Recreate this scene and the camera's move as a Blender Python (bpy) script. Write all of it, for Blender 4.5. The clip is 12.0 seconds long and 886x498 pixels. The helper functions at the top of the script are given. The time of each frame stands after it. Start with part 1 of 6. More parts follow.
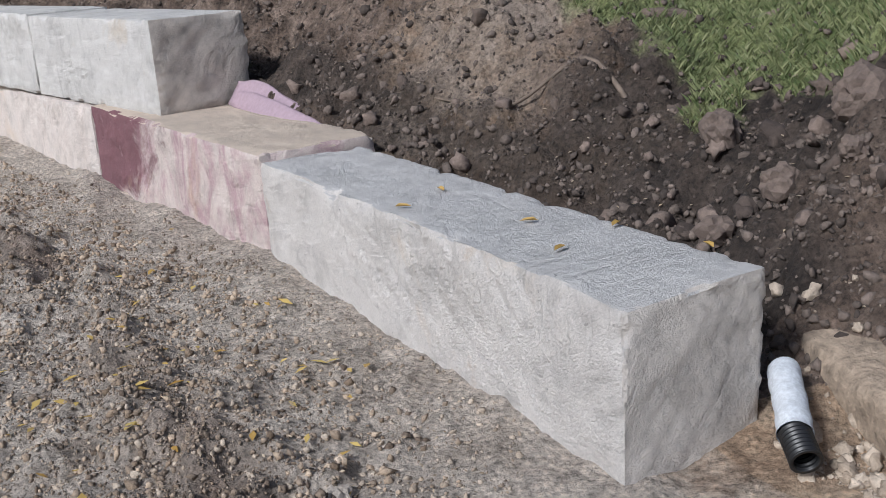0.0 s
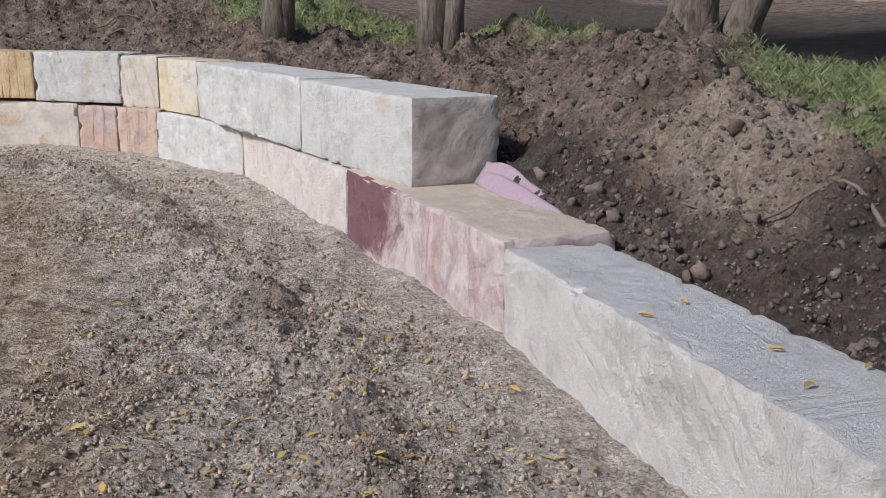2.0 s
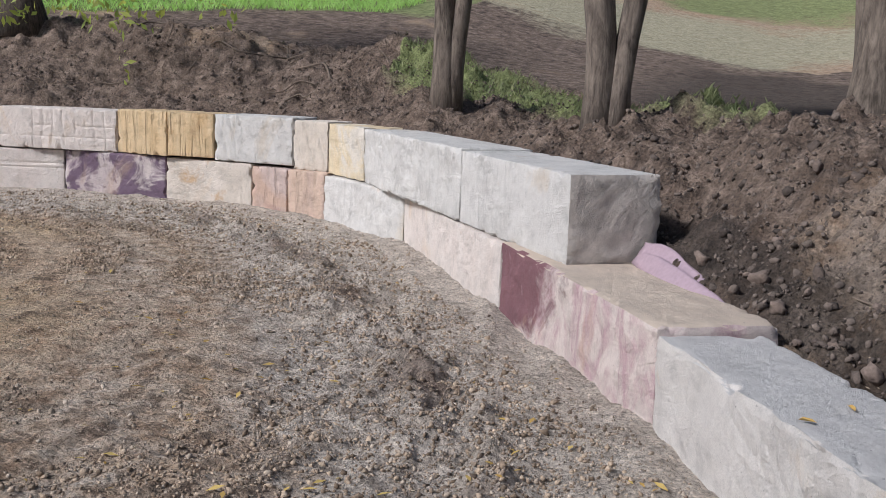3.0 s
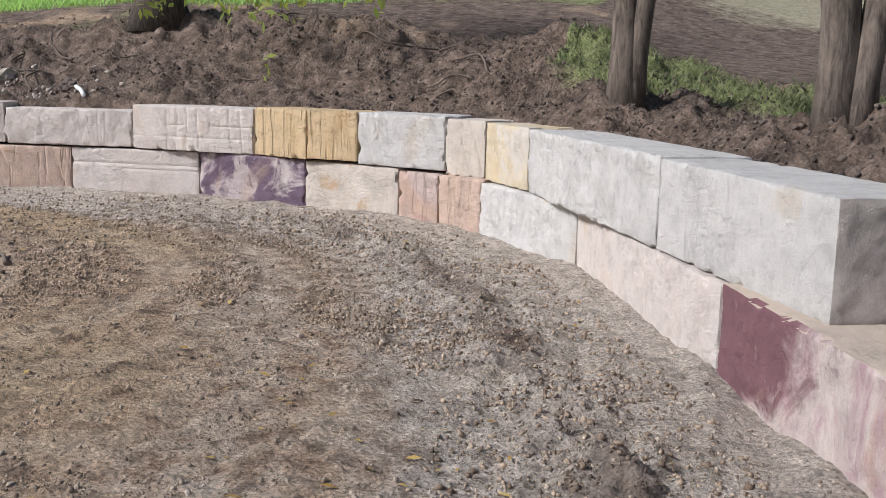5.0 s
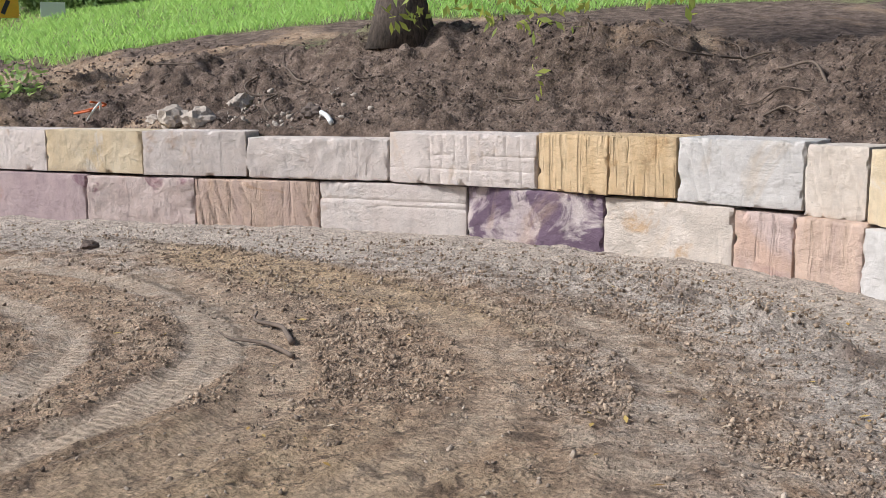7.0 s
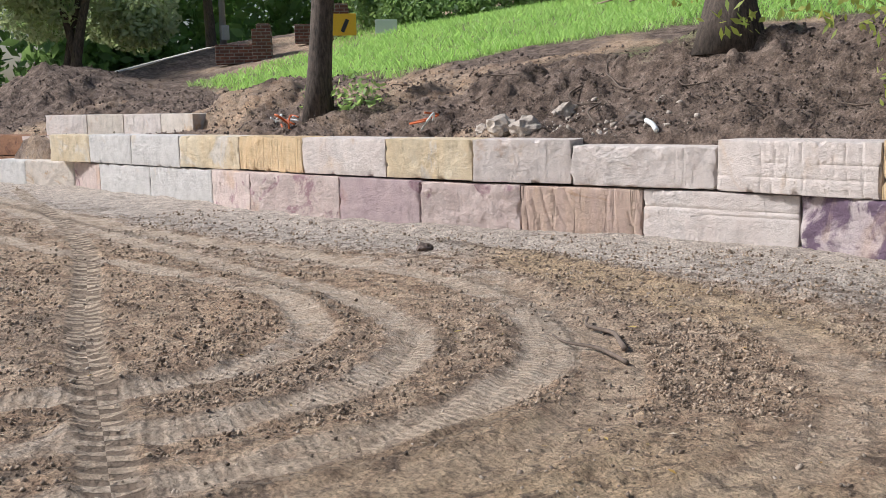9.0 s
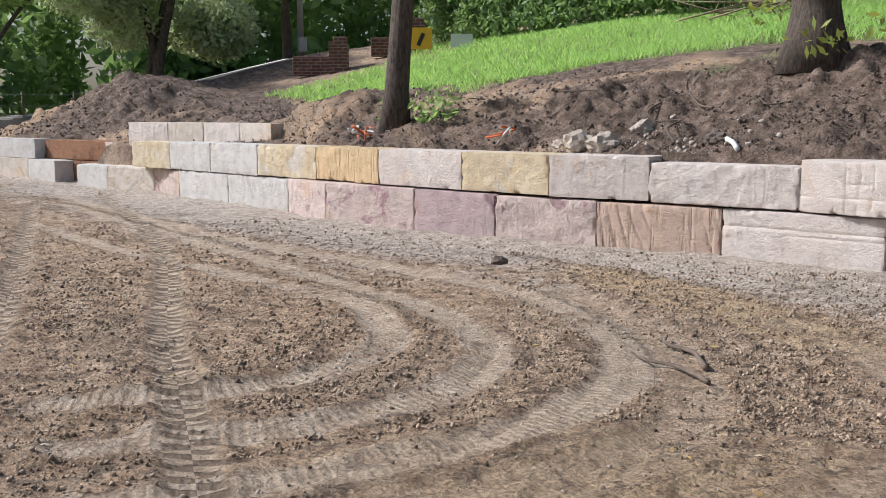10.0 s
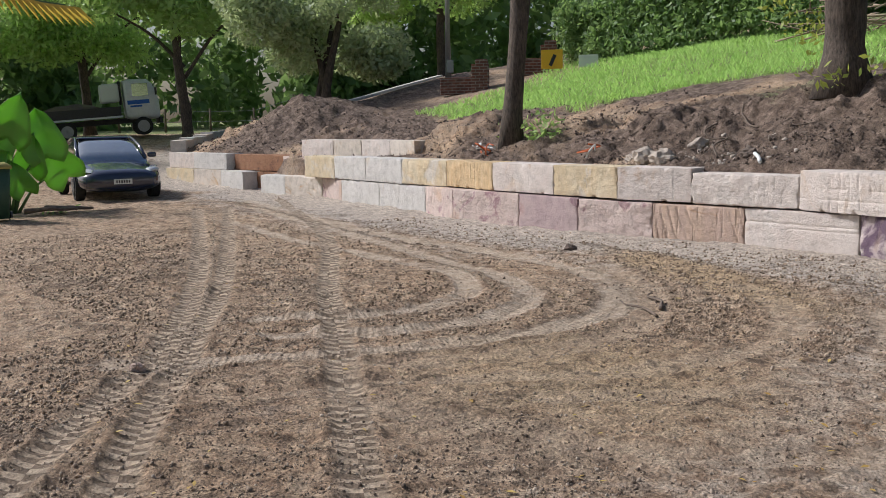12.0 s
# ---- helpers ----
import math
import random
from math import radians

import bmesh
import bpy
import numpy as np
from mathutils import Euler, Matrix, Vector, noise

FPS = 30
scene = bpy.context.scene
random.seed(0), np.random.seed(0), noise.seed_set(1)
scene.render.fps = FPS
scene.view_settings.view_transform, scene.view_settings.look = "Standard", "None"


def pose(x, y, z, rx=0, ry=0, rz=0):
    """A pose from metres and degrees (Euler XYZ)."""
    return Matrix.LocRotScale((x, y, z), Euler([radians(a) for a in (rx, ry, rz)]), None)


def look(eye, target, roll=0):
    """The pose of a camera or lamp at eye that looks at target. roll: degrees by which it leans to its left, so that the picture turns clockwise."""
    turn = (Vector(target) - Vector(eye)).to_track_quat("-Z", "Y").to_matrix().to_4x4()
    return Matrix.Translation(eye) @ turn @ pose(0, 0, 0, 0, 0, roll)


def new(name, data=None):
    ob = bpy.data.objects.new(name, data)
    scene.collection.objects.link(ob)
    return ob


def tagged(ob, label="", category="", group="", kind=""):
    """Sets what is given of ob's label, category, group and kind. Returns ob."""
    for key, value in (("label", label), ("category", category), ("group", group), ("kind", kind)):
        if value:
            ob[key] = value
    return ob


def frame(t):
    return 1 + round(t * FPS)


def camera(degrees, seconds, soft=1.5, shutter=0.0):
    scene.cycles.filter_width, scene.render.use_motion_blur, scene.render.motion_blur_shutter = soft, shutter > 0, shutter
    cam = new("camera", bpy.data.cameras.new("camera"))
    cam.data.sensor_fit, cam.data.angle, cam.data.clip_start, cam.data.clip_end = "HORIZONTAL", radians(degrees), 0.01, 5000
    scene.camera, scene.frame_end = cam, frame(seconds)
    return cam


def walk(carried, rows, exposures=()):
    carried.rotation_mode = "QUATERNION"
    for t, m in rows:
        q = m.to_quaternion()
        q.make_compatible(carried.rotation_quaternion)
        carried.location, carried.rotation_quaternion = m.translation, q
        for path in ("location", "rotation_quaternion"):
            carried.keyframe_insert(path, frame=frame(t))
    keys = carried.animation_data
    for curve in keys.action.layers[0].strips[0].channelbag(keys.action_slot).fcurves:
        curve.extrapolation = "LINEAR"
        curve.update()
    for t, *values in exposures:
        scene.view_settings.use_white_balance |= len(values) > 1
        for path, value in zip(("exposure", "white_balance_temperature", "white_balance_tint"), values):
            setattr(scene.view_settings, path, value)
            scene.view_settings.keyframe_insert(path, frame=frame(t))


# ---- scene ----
cam = camera(47.0, 12.0, soft=0.7)
ROWS = [
    (0.0, 0.159, -0.092, 1.268, 73.10, 3.66, 0.00),
    (0.5, 0.095, -0.132, 1.289, 73.71, 2.62, -0.28),
    (1.0, 0.056, -0.124, 1.307, 75.03, 1.58, 3.45),
    (1.5, 0.038, -0.116, 1.331, 76.19, 0.46, 8.23),
    (2.0, 0.042, -0.175, 1.395, 77.23, -0.45, 12.95),
    (2.5, 0.081, -0.183, 1.437, 78.73, -1.09, 17.15),
    (3.0, 0.058, -0.078, 1.421, 80.83, -1.90, 22.41),
    (3.2, 0.036, -0.003, 1.387, 81.25, -2.48, 24.29),
    (4.8, -0.663, 1.091, 1.398, 80.03, -1.36, 29.21),
    (5.0, -0.714, 1.164, 1.392, 80.33, -1.26, 30.66),
    (5.5, -1.368, 1.171, 1.491, 80.26, -0.57, 31.92),
    (6.0, -2.027, 1.488, 1.534, 80.20, -0.29, 33.89),
    (6.5, -2.577, 1.856, 1.390, 81.08, -0.03, 36.58),
    (7.0, -2.780, 2.008, 1.398, 81.10, 0.21, 39.84),
    (7.2, -2.776, 1.984, 1.381, 81.28, 0.60, 42.17),
    (8.8, -2.827, 1.848, 1.420, 81.52, 1.36, 55.20),
    (9.0, -2.825, 1.812, 1.419, 81.68, 1.20, 56.85),
    (9.5, -2.850, 1.785, 1.410, 82.20, 0.64, 58.58),
    (10.0, -2.860, 1.736, 1.404, 82.55, 0.07, 60.75),
    (10.5, -2.894, 1.709, 1.392, 82.77, -0.08, 63.20),
    (11.0, -2.816, 1.484, 1.413, 82.65, -0.12, 64.76),
    (11.2, -2.839, 1.551, 1.407, 82.65, -0.12, 65.11),
    (11.5, 0.173, 1.002, 1.638, 83.08, 0.93, 68.74),
    (12.0, 0.556, 0.955, 1.665, 82.84, 1.07, 69.82),
]
walk(cam, [(t, pose(x, y, z, rx, ry, rz)) for t, x, y, z, rx, ry, rz in ROWS], [
    (0.0, 0.47, 5750, 10), (2.5, 0.42, 5850, 12), (5.0, 0.56, 5950, 12), (7.0, 0.72, 6050, 12), (9.5, 0.8, 6050, 12), (11.2, 0.76, 6050, 12), (11.5, 0.72, 6050, 12), (12.0, 0.56, 6150, 12)])

# ---- light: soft daylight under broken cloud ----
world = bpy.data.worlds.new("daylight")
scene.world = world
world.use_nodes = True
wt = world.node_tree
sky = wt.nodes.new("ShaderNodeTexSky")
sky.sky_type = "NISHITA"
sky.sun_disc = False
sky.sun_elevation = radians(40)
sky.sun_rotation = radians(221)
sky.dust_density = 3.0
wt.links.new(sky.outputs[0], wt.nodes["Background"].inputs[0])
wt.nodes["Background"].inputs[1].default_value = 0.054
sun = new("sun", bpy.data.lights.new("sun", "SUN"))
sun.data.energy = 2.8
sun.data.angle = radians(10)
sun.data.color = (1.0, 0.96, 0.9)
sun.matrix_world = look((0, 0, 30), Vector((0, 0, 30)) - Vector((-0.48, -0.56, 0.62)))


# ---- materials ----
def material(name):
    m = bpy.data.materials.new(name)
    m.use_nodes = True
    nt = m.node_tree
    return m, nt, nt.nodes["Principled BSDF"]


def node(nt, kind, **inputs):
    n = nt.nodes.new(kind)
    for k, v in inputs.items():
        n.inputs[k.replace("_", " ")].default_value = v
    return n


def coords(nt, scale=(1, 1, 1), spread=0.0):
    """Object coordinates, scaled and shifted by the object's random number."""
    tc = nt.nodes.new("ShaderNodeTexCoord")
    mp = nt.nodes.new("ShaderNodeMapping")
    mp.inputs["Scale"].default_value = scale
    nt.links.new(tc.outputs["Object"], mp.inputs["Vector"])
    if spread:
        oi = nt.nodes.new("ShaderNodeObjectInfo")
        mul = nt.nodes.new("ShaderNodeMath")
        mul.operation = "MULTIPLY"
        mul.inputs[1].default_value = spread
        nt.links.new(oi.outputs["Random"], mul.inputs[0])
        nt.links.new(mul.outputs[0], mp.inputs["Location"])
    return mp.outputs[0]


def noise_tex(nt, vec, scale, detail=6.0, rough=0.6, distort=0.0):
    n = node(nt, "ShaderNodeTexNoise", Scale=scale, Detail=detail, Roughness=rough, Distortion=distort)
    nt.links.new(vec, n.inputs["Vector"])
    return n.outputs["Fac"]


def ramp(nt, fac, stops):
    r = nt.nodes.new("ShaderNodeValToRGB")
    els = r.color_ramp.elements
    while len(els) < len(stops):
        els.new(0.5)
    for e, (p, c) in zip(els, stops):
        e.position = p
        e.color = (*c, 1) if len(c) == 3 else c
    nt.links.new(fac, r.inputs[0])
    return r.outputs[0]


def grey(a):
    return (a, a, a)


def mix(nt, fac, a, b, mode="MIX"):
    m = nt.nodes.new("ShaderNodeMix")
    m.data_type, m.blend_type = "RGBA", mode
    for sock, v in ((0, fac), (6, a), (7, b)):
        if isinstance(v, (int, float)):
            m.inputs[sock].default_value = v
        elif isinstance(v, tuple):
            m.inputs[sock].default_value = (*v, 1)
        else:
            nt.links.new(v, m.inputs[sock])
    return m.outputs[2]


def math_node(nt, op, a, b=0.0):
    m = nt.nodes.new("ShaderNodeMath")
    m.operation = op
    for i, v in enumerate((a, b)):
        if isinstance(v, (int, float)):
            m.inputs[i].default_value = v
        else:
            nt.links.new(v, m.inputs[i])
    m.inputs[2].default_value = 0.5
    return m.outputs[0]


def bump(nt, bs, height, strength=0.4, distance=0.02):
    b = node(nt, "ShaderNodeBump", Strength=strength, Distance=distance)
    nt.links.new(height, b.inputs["Height"])
    nt.links.new(b.outputs[0], bs.inputs["Normal"])


def sandstone(name, base, second, stain, stain_at=0.62, patch=1.6, streak=(1.0, 1.0, 0.25), relief=0.8, tool=None, lopsided=False, top=None, chips=0.5, end=None):
    """Cut sandstone: a body colour, soft banding, blotches of iron stain, tool strokes, broken facets, grit and saw dust."""
    m, nt, bs = material(name)
    v = coords(nt, spread=37.0)
    vs = coords(nt, streak, spread=53.0)
    body = ramp(nt, noise_tex(nt, vs, patch * 2.2, 5, 0.6), [(0.32, base), (0.68, second)])
    blot = ramp(nt, noise_tex(nt, v, patch, 9, 0.68, 0.8), [(stain_at - 0.03, grey(0)), (stain_at + 0.05, grey(1))])
    if lopsided:
        sx = nt.nodes.new("ShaderNodeSeparateXYZ")
        nt.links.new(coords(nt), sx.inputs[0])
        lean = math_node(nt, "SUBTRACT", math_node(nt, "MULTIPLY", sx.outputs[2], 0.55), math_node(nt, "MULTIPLY", sx.outputs[0], 0.62))
        blot = ramp(nt, math_node(nt, "ADD", lean, noise_tex(nt, v, 2.6, 9, 0.72, 0.9)), [(0.14, grey(0.0)), (0.22, grey(0.5)), (0.32, grey(1))])
    if lopsided:
        body = ramp(nt, noise_tex(nt, vs, 5.0, 9, 0.7, 0.8), [(0.45, base), (0.62, second)])
        fleck = ramp(nt, noise_tex(nt, coords(nt, (1, 1, 0.6), spread=5.0), 11.0, 6, 0.7), [(0.6, grey(0)), (0.66, grey(0.7))])
        stain = mix(nt, fleck, stain, (0.42, 0.27, 0.29))
    col = mix(nt, blot, body, stain)
    rust = ramp(nt, noise_tex(nt, coords(nt, (1, 1, 0.7), spread=83.0), 1.15, 7, 0.62, 0.5), [(0.6, grey(0)), (0.68, grey(0.55))])
    col = mix(nt, rust, col, tuple(a * b for a, b in zip(base, (0.93, 0.76, 0.55))))
    grit = noise_tex(nt, v, 160, 3, 0.7)
    col = mix(nt, 0.4, col, ramp(nt, grit, [(0.3, grey(0.6)), (0.7, grey(1.1))]), "MULTIPLY")
    dust = ramp(nt, noise_tex(nt, v, 6, 10, 0.72), [(0.34, grey(0.72)), (0.5, grey(1.0)), (0.66, grey(1.1))])
    col = mix(nt, 0.7, col, dust, "MULTIPLY")
    # broken facets
    warp = nt.nodes.new("ShaderNodeVectorMath")
    warp.operation = "MULTIPLY_ADD"
    wn = node(nt, "ShaderNodeTexNoise", Scale=5.0, Detail=6.0)
    nt.links.new(v, wn.inputs["Vector"])
    nt.links.new(wn.outputs["Color"], warp.inputs[0])
    warp.inputs[1].default_value = (0.22, 0.22, 0.22)
    nt.links.new(v, warp.inputs[2])
    vo = node(nt, "ShaderNodeTexVoronoi", Scale=6.5)
    nt.links.new(warp.outputs[0], vo.inputs["Vector"])
    where = ramp(nt, noise_tex(nt, v, 1.5, 4), [(0.46, grey(0)), (0.58, grey(1))])
    facet = math_node(nt, "MULTIPLY", math_node(nt, "MULTIPLY", vo.outputs["Distance"], chips), where)
    # a few fine cracks
    split_at = node(nt, "ShaderNodeTexVoronoi", Scale=1.3)
    split_at.feature = "DISTANCE_TO_EDGE"
    nt.links.new(warp.outputs[0], split_at.inputs["Vector"])
    some = ramp(nt, noise_tex(nt, coords(nt, spread=61.0), 1.7, 4), [(0.56, grey(0)), (0.66, grey(0.3))])
    crack = math_node(nt, "MULTIPLY", ramp(nt, split_at.outputs["Distance"], [(0.002, grey(1)), (0.012, grey(0))]), some)
    col = mix(nt, crack, col, tuple(c * 0.45 for c in base))
    # saw and pick strokes in two directions, each in its own patches
    tc = nt.nodes.new("ShaderNodeTexCoord")
    turn = nt.nodes.new("ShaderNodeMapping")
    turn.inputs["Rotation"].default_value = (radians(36), radians(8), radians(5))
    nt.links.new(tc.outputs["Object"], turn.inputs[0])
    squeeze = nt.nodes.new("ShaderNodeMapping")
    squeeze.inputs["Scale"].default_value = (9.0, 30.0, 9.0)
    nt.links.new(turn.outputs[0], squeeze.inputs[0])
    s1 = ramp(nt, noise_tex(nt, squeeze.outputs[0], 1.0, 4, 0.55, 0.3), [(0.36, grey(0)), (0.5, grey(1))])
    s2 = ramp(nt, noise_tex(nt, coords(nt, (17, 1.5, 2.4), spread=19.0), 1.0, 4, 0.55, 0.4), [(0.34, grey(0)), (0.46, grey(1))])
    p1 = ramp(nt, noise_tex(nt, v, 2.1, 3), [(0.5, grey(1)), (0.6, grey(0))])
    p2 = ramp(nt, noise_tex(nt, coords(nt, spread=71.0), 1.9, 3), [(0.48, grey(1)), (0.6, grey(0))])
    strokes = math_node(nt, "MULTIPLY", math_node(nt, "MAXIMUM", s1, p1), math_node(nt, "MAXIMUM", s2, p2))
    col = mix(nt, 0.32, col, ramp(nt, strokes, [(0.0, grey(0.62)), (1.0, grey(1.0))]), "MULTIPLY")
    pits = ramp(nt, noise_tex(nt, v, 60, 2, 0.5), [(0.24, grey(0.45)), (0.3, grey(1))])
    col = mix(nt, 0.6, col, pits, "MULTIPLY")
    h = math_node(nt, "ADD", noise_tex(nt, v, 13, 12, 0.76), math_node(nt, "MULTIPLY", grit, 0.3))
    h = math_node(nt, "ADD", h, math_node(nt, "MULTIPLY", strokes, 0.2))
    h = math_node(nt, "SUBTRACT", math_node(nt, "ADD", h, facet), math_node(nt, "MULTIPLY", crack, 0.5))
    if tool:
        t = ramp(nt, noise_tex(nt, coords(nt, tool, spread=29.0), 1.0, 3, 0.5, 0.3), [(0.36, grey(0)), (0.47, grey(1))])
        h = math_node(nt, "ADD", h, math_node(nt, "MULTIPLY", t, 0.9))
        col = mix(nt, 0.3, col, ramp(nt, t, [(0.0, grey(0.6)), (1.0, grey(1.0))]), "MULTIPLY")
    if end:
        # the split end of the block
        sn = nt.nodes.new("ShaderNodeSeparateXYZ")
        nt.links.new(tc.outputs["Normal"], sn.inputs[0])
        split = ramp(nt, math_node(nt, "ADD", sn.outputs[0], math_node(nt, "MULTIPLY", noise_tex(nt, v, 6, 6), 0.5)), [(0.75, grey(0)), (0.95, grey(1))])
        col = mix(nt, split, col, mix(nt, 0.8, mix(nt, 0.22, ramp(nt, noise_tex(nt, v, 5, 8, 0.7), [(0.35, tuple(c * 0.72 for c in end)), (0.65, end)]), ramp(nt, s1, [(0.0, grey(0.5)), (1.0, grey(1.0))]), "MULTIPLY"), dust, "MULTIPLY"))
    if top:
        # the sawn bed keeps its grey slurry
        geo = nt.nodes.new("ShaderNodeNewGeometry")
        nz = nt.nodes.new("ShaderNodeSeparateXYZ")
        nt.links.new(geo.outputs["True Normal"], nz.inputs[0])
        bed = ramp(nt, math_node(nt, "ADD", nz.outputs[2], math_node(nt, "MULTIPLY", noise_tex(nt, v, 8, 5), 0.3)), [(0.95, grey(0)), (1.05, grey(1))])
        saw = ramp(nt, noise_tex(nt, coords(nt, (5, 26, 9), spread=3.0), 1.0, 5, 0.7, 0.5), [(0.3, tuple(c * 0.93 for c in top)), (0.7, tuple(c * 1.06 for c in top))])
        saw = mix(nt, 0.7, saw, pits, "MULTIPLY")
        saw = mix(nt, 0.5, saw, dust, "MULTIPLY")
        col = mix(nt, bed, col, saw)
    nt.links.new(col, bs.inputs["Base Color"])
    bs.inputs["Roughness"].default_value = 0.92
    bump(nt, bs, h, relief, 0.03)
    return m


STONE = {
    "white_sawn": sandstone("white_sandstone_sawn_top", (0.79, 0.745, 0.705), (0.70, 0.655, 0.615), (0.66, 0.55, 0.45), 0.64, relief=1.0, top=(0.60, 0.58, 0.565), end=(0.76, 0.70, 0.645)),
    "white": sandstone("white_sandstone", (0.72, 0.695, 0.665), (0.65, 0.625, 0.595), (0.66, 0.57, 0.48), 0.67, relief=0.9),
    "white_split": sandstone("white_sandstone_split_end", (0.71, 0.685, 0.655), (0.65, 0.625, 0.60), (0.62, 0.53, 0.44), 0.66, relief=0.9, end=(0.64, 0.575, 0.52)),
    "cream": sandstone("cream_sandstone", (0.73, 0.655, 0.58), (0.68, 0.60, 0.515), (0.58, 0.41, 0.26), 0.61),
    "pink": sandstone("pink_sandstone", (0.69, 0.575, 0.525), (0.64, 0.51, 0.465), (0.40, 0.25, 0.27), 0.585, 2.6, relief=0.9, chips=0.9),
    "rosy_white": sandstone("rosy_white_sandstone", (0.77, 0.70, 0.65), (0.73, 0.64, 0.585), (0.66, 0.52, 0.42), 0.63, relief=0.9, chips=0.7),
    "maroon": sandstone("maroon_sandstone", (0.68, 0.585, 0.54), (0.50, 0.345, 0.36), (0.21, 0.10, 0.115), 0.5, 3.0, (1, 1, 0.6), lopsided=True, top=(0.58, 0.48, 0.39), chips=0.8),
    "purple": sandstone("purple_sandstone", (0.64, 0.57, 0.54), (0.46, 0.37, 0.39), (0.17, 0.115, 0.165), 0.47, 2.4),
    "gold": sandstone("gold_sandstone", (0.73, 0.56, 0.35), (0.66, 0.47, 0.26), (0.50, 0.31, 0.15), 0.64, 1.8, (3, 3, 0.4), 0.8, (20, 20, 1.3)),
    "yellow": sandstone("yellow_sandstone", (0.73, 0.63, 0.46), (0.70, 0.56, 0.36), (0.70, 0.64, 0.56), 0.54, chips=0.8),
    "orange": sandstone("orange_sandstone", (0.66, 0.495, 0.385), (0.60, 0.45, 0.38), (0.56, 0.37, 0.25), 0.6, 1.5, (3, 3, 0.3), 0.8, (10, 10, 1.6)),
    "rose": sandstone("rose_sandstone", (0.58, 0.46, 0.43), (0.64, 0.50, 0.44), (0.40, 0.29, 0.31), 0.56, 1.8, (3, 3, 0.3), 0.8, (12, 12, 1.4)),
    "mauve": sandstone("mauve_sandstone", (0.47, 0.36, 0.365), (0.53, 0.42, 0.41), (0.30, 0.18, 0.21), 0.56),
    "brown": sandstone("brown_sandstone", (0.30, 0.145, 0.08), (0.38, 0.20, 0.11), (0.17, 0.08, 0.05), 0.6, 2.5, (1, 1, 3)),
}


def simple(name, col, rough=0.8, metal=0.0, vary=0.25, scale=30.0, relief=0.0, spread=11.0):
    m, nt, bs = material(name)
    v = coords(nt, spread=spread)
    n = noise_tex(nt, v, scale, 6, 0.65)
    c = ramp(nt, n, [(0.3, tuple(a * (1 - vary) for a in col)), (0.7, tuple(min(1, a * (1 + vary)) for a in col))])
    nt.links.new(c, bs.inputs["Base Color"])
    bs.inputs["Roughness"].default_value = rough
    bs.inputs["Metallic"].default_value = metal
    if relief:
        bump(nt, bs, n, relief, 0.02)
    return m


def leafy(name, a, b, rough=0.55, thin=0.25):
    """Leaves: each island has its own shade between a and b, and lets some light through."""
    m, nt, bs = material(name)
    geo = nt.nodes.new("ShaderNodeNewGeometry")
    nt.links.new(ramp(nt, geo.outputs["Random Per Island"], [(0.0, a), (1.0, b)]), bs.inputs["Base Color"])
    bs.inputs["Roughness"].default_value = rough
    tr = nt.nodes.new("ShaderNodeBsdfTranslucent")
    tr.inputs[0].default_value = (b[0] * 1.3, b[1] * 1.3, b[2], 1)
    mx = nt.nodes.new("ShaderNodeMixShader")
    mx.inputs[0].default_value = thin
    nt.links.new(bs.outputs[0], mx.inputs[1])
    nt.links.new(tr.outputs[0], mx.inputs[2])
    nt.links.new(mx.outputs[0], nt.nodes["Material Output"].inputs[0])
    return m


def bark(name, a, b, scale=9.0):
    m, nt, bs = material(name)
    v = coords(nt, (1, 1, 0.22), spread=9.0)
    n = noise_tex(nt, v, scale * 2.2, 8, 0.7, 0.4)
    broad = noise_tex(nt, coords(nt, spread=5.0), 2.5, 4)
    col = mix(nt, ramp(nt, broad, [(0.35, grey(0)), (0.65, grey(1))]), ramp(nt, n, [(0.35, a), (0.65, b)]), ramp(nt, n, [(0.35, tuple(c * 0.6 for c in a)), (0.65, tuple(c * 0.8 for c in b))]))
    nt.links.new(col, bs.inputs["Base Color"])
    bs.inputs["Roughness"].default_value = 0.95
    bump(nt, bs, n, 0.9, 0.03)
    return m


BARK_GREY = bark("grey_brown_bark", (0.085, 0.066, 0.053), (0.26, 0.21, 0.172))
BARK_DARK = bark("dark_rough_bark", (0.045, 0.036, 0.03), (0.16, 0.125, 0.10), 14)
LEAF_GREEN = leafy("green_leaves", (0.18, 0.31, 0.10), (0.46, 0.62, 0.24), thin=0.45)
LEAF_DARK = leafy("dark_green_leaves", (0.08, 0.145, 0.06), (0.28, 0.41, 0.17), thin=0.4)
LEAF_OLIVE = leafy("olive_grey_leaves", (0.20, 0.26, 0.14), (0.44, 0.52, 0.32), thin=0.35)
LEAF_LIME = leafy("yellow_green_leaves", (0.14, 0.21, 0.04), (0.42, 0.46, 0.11), thin=0.4)
LEAF_FALLEN = leafy("fallen_yellow_leaves", (0.38, 0.22, 0.05), (0.60, 0.45, 0.15), 0.6, 0.1)
GRASS = leafy("grass_blades", (0.075, 0.115, 0.04), (0.29, 0.30, 0.15), 0.6, 0.25)
GRASS_BRIGHT = leafy("bright_grass_blades", (0.29, 0.47, 0.11), (0.50, 0.74, 0.26), 0.6, 0.4)


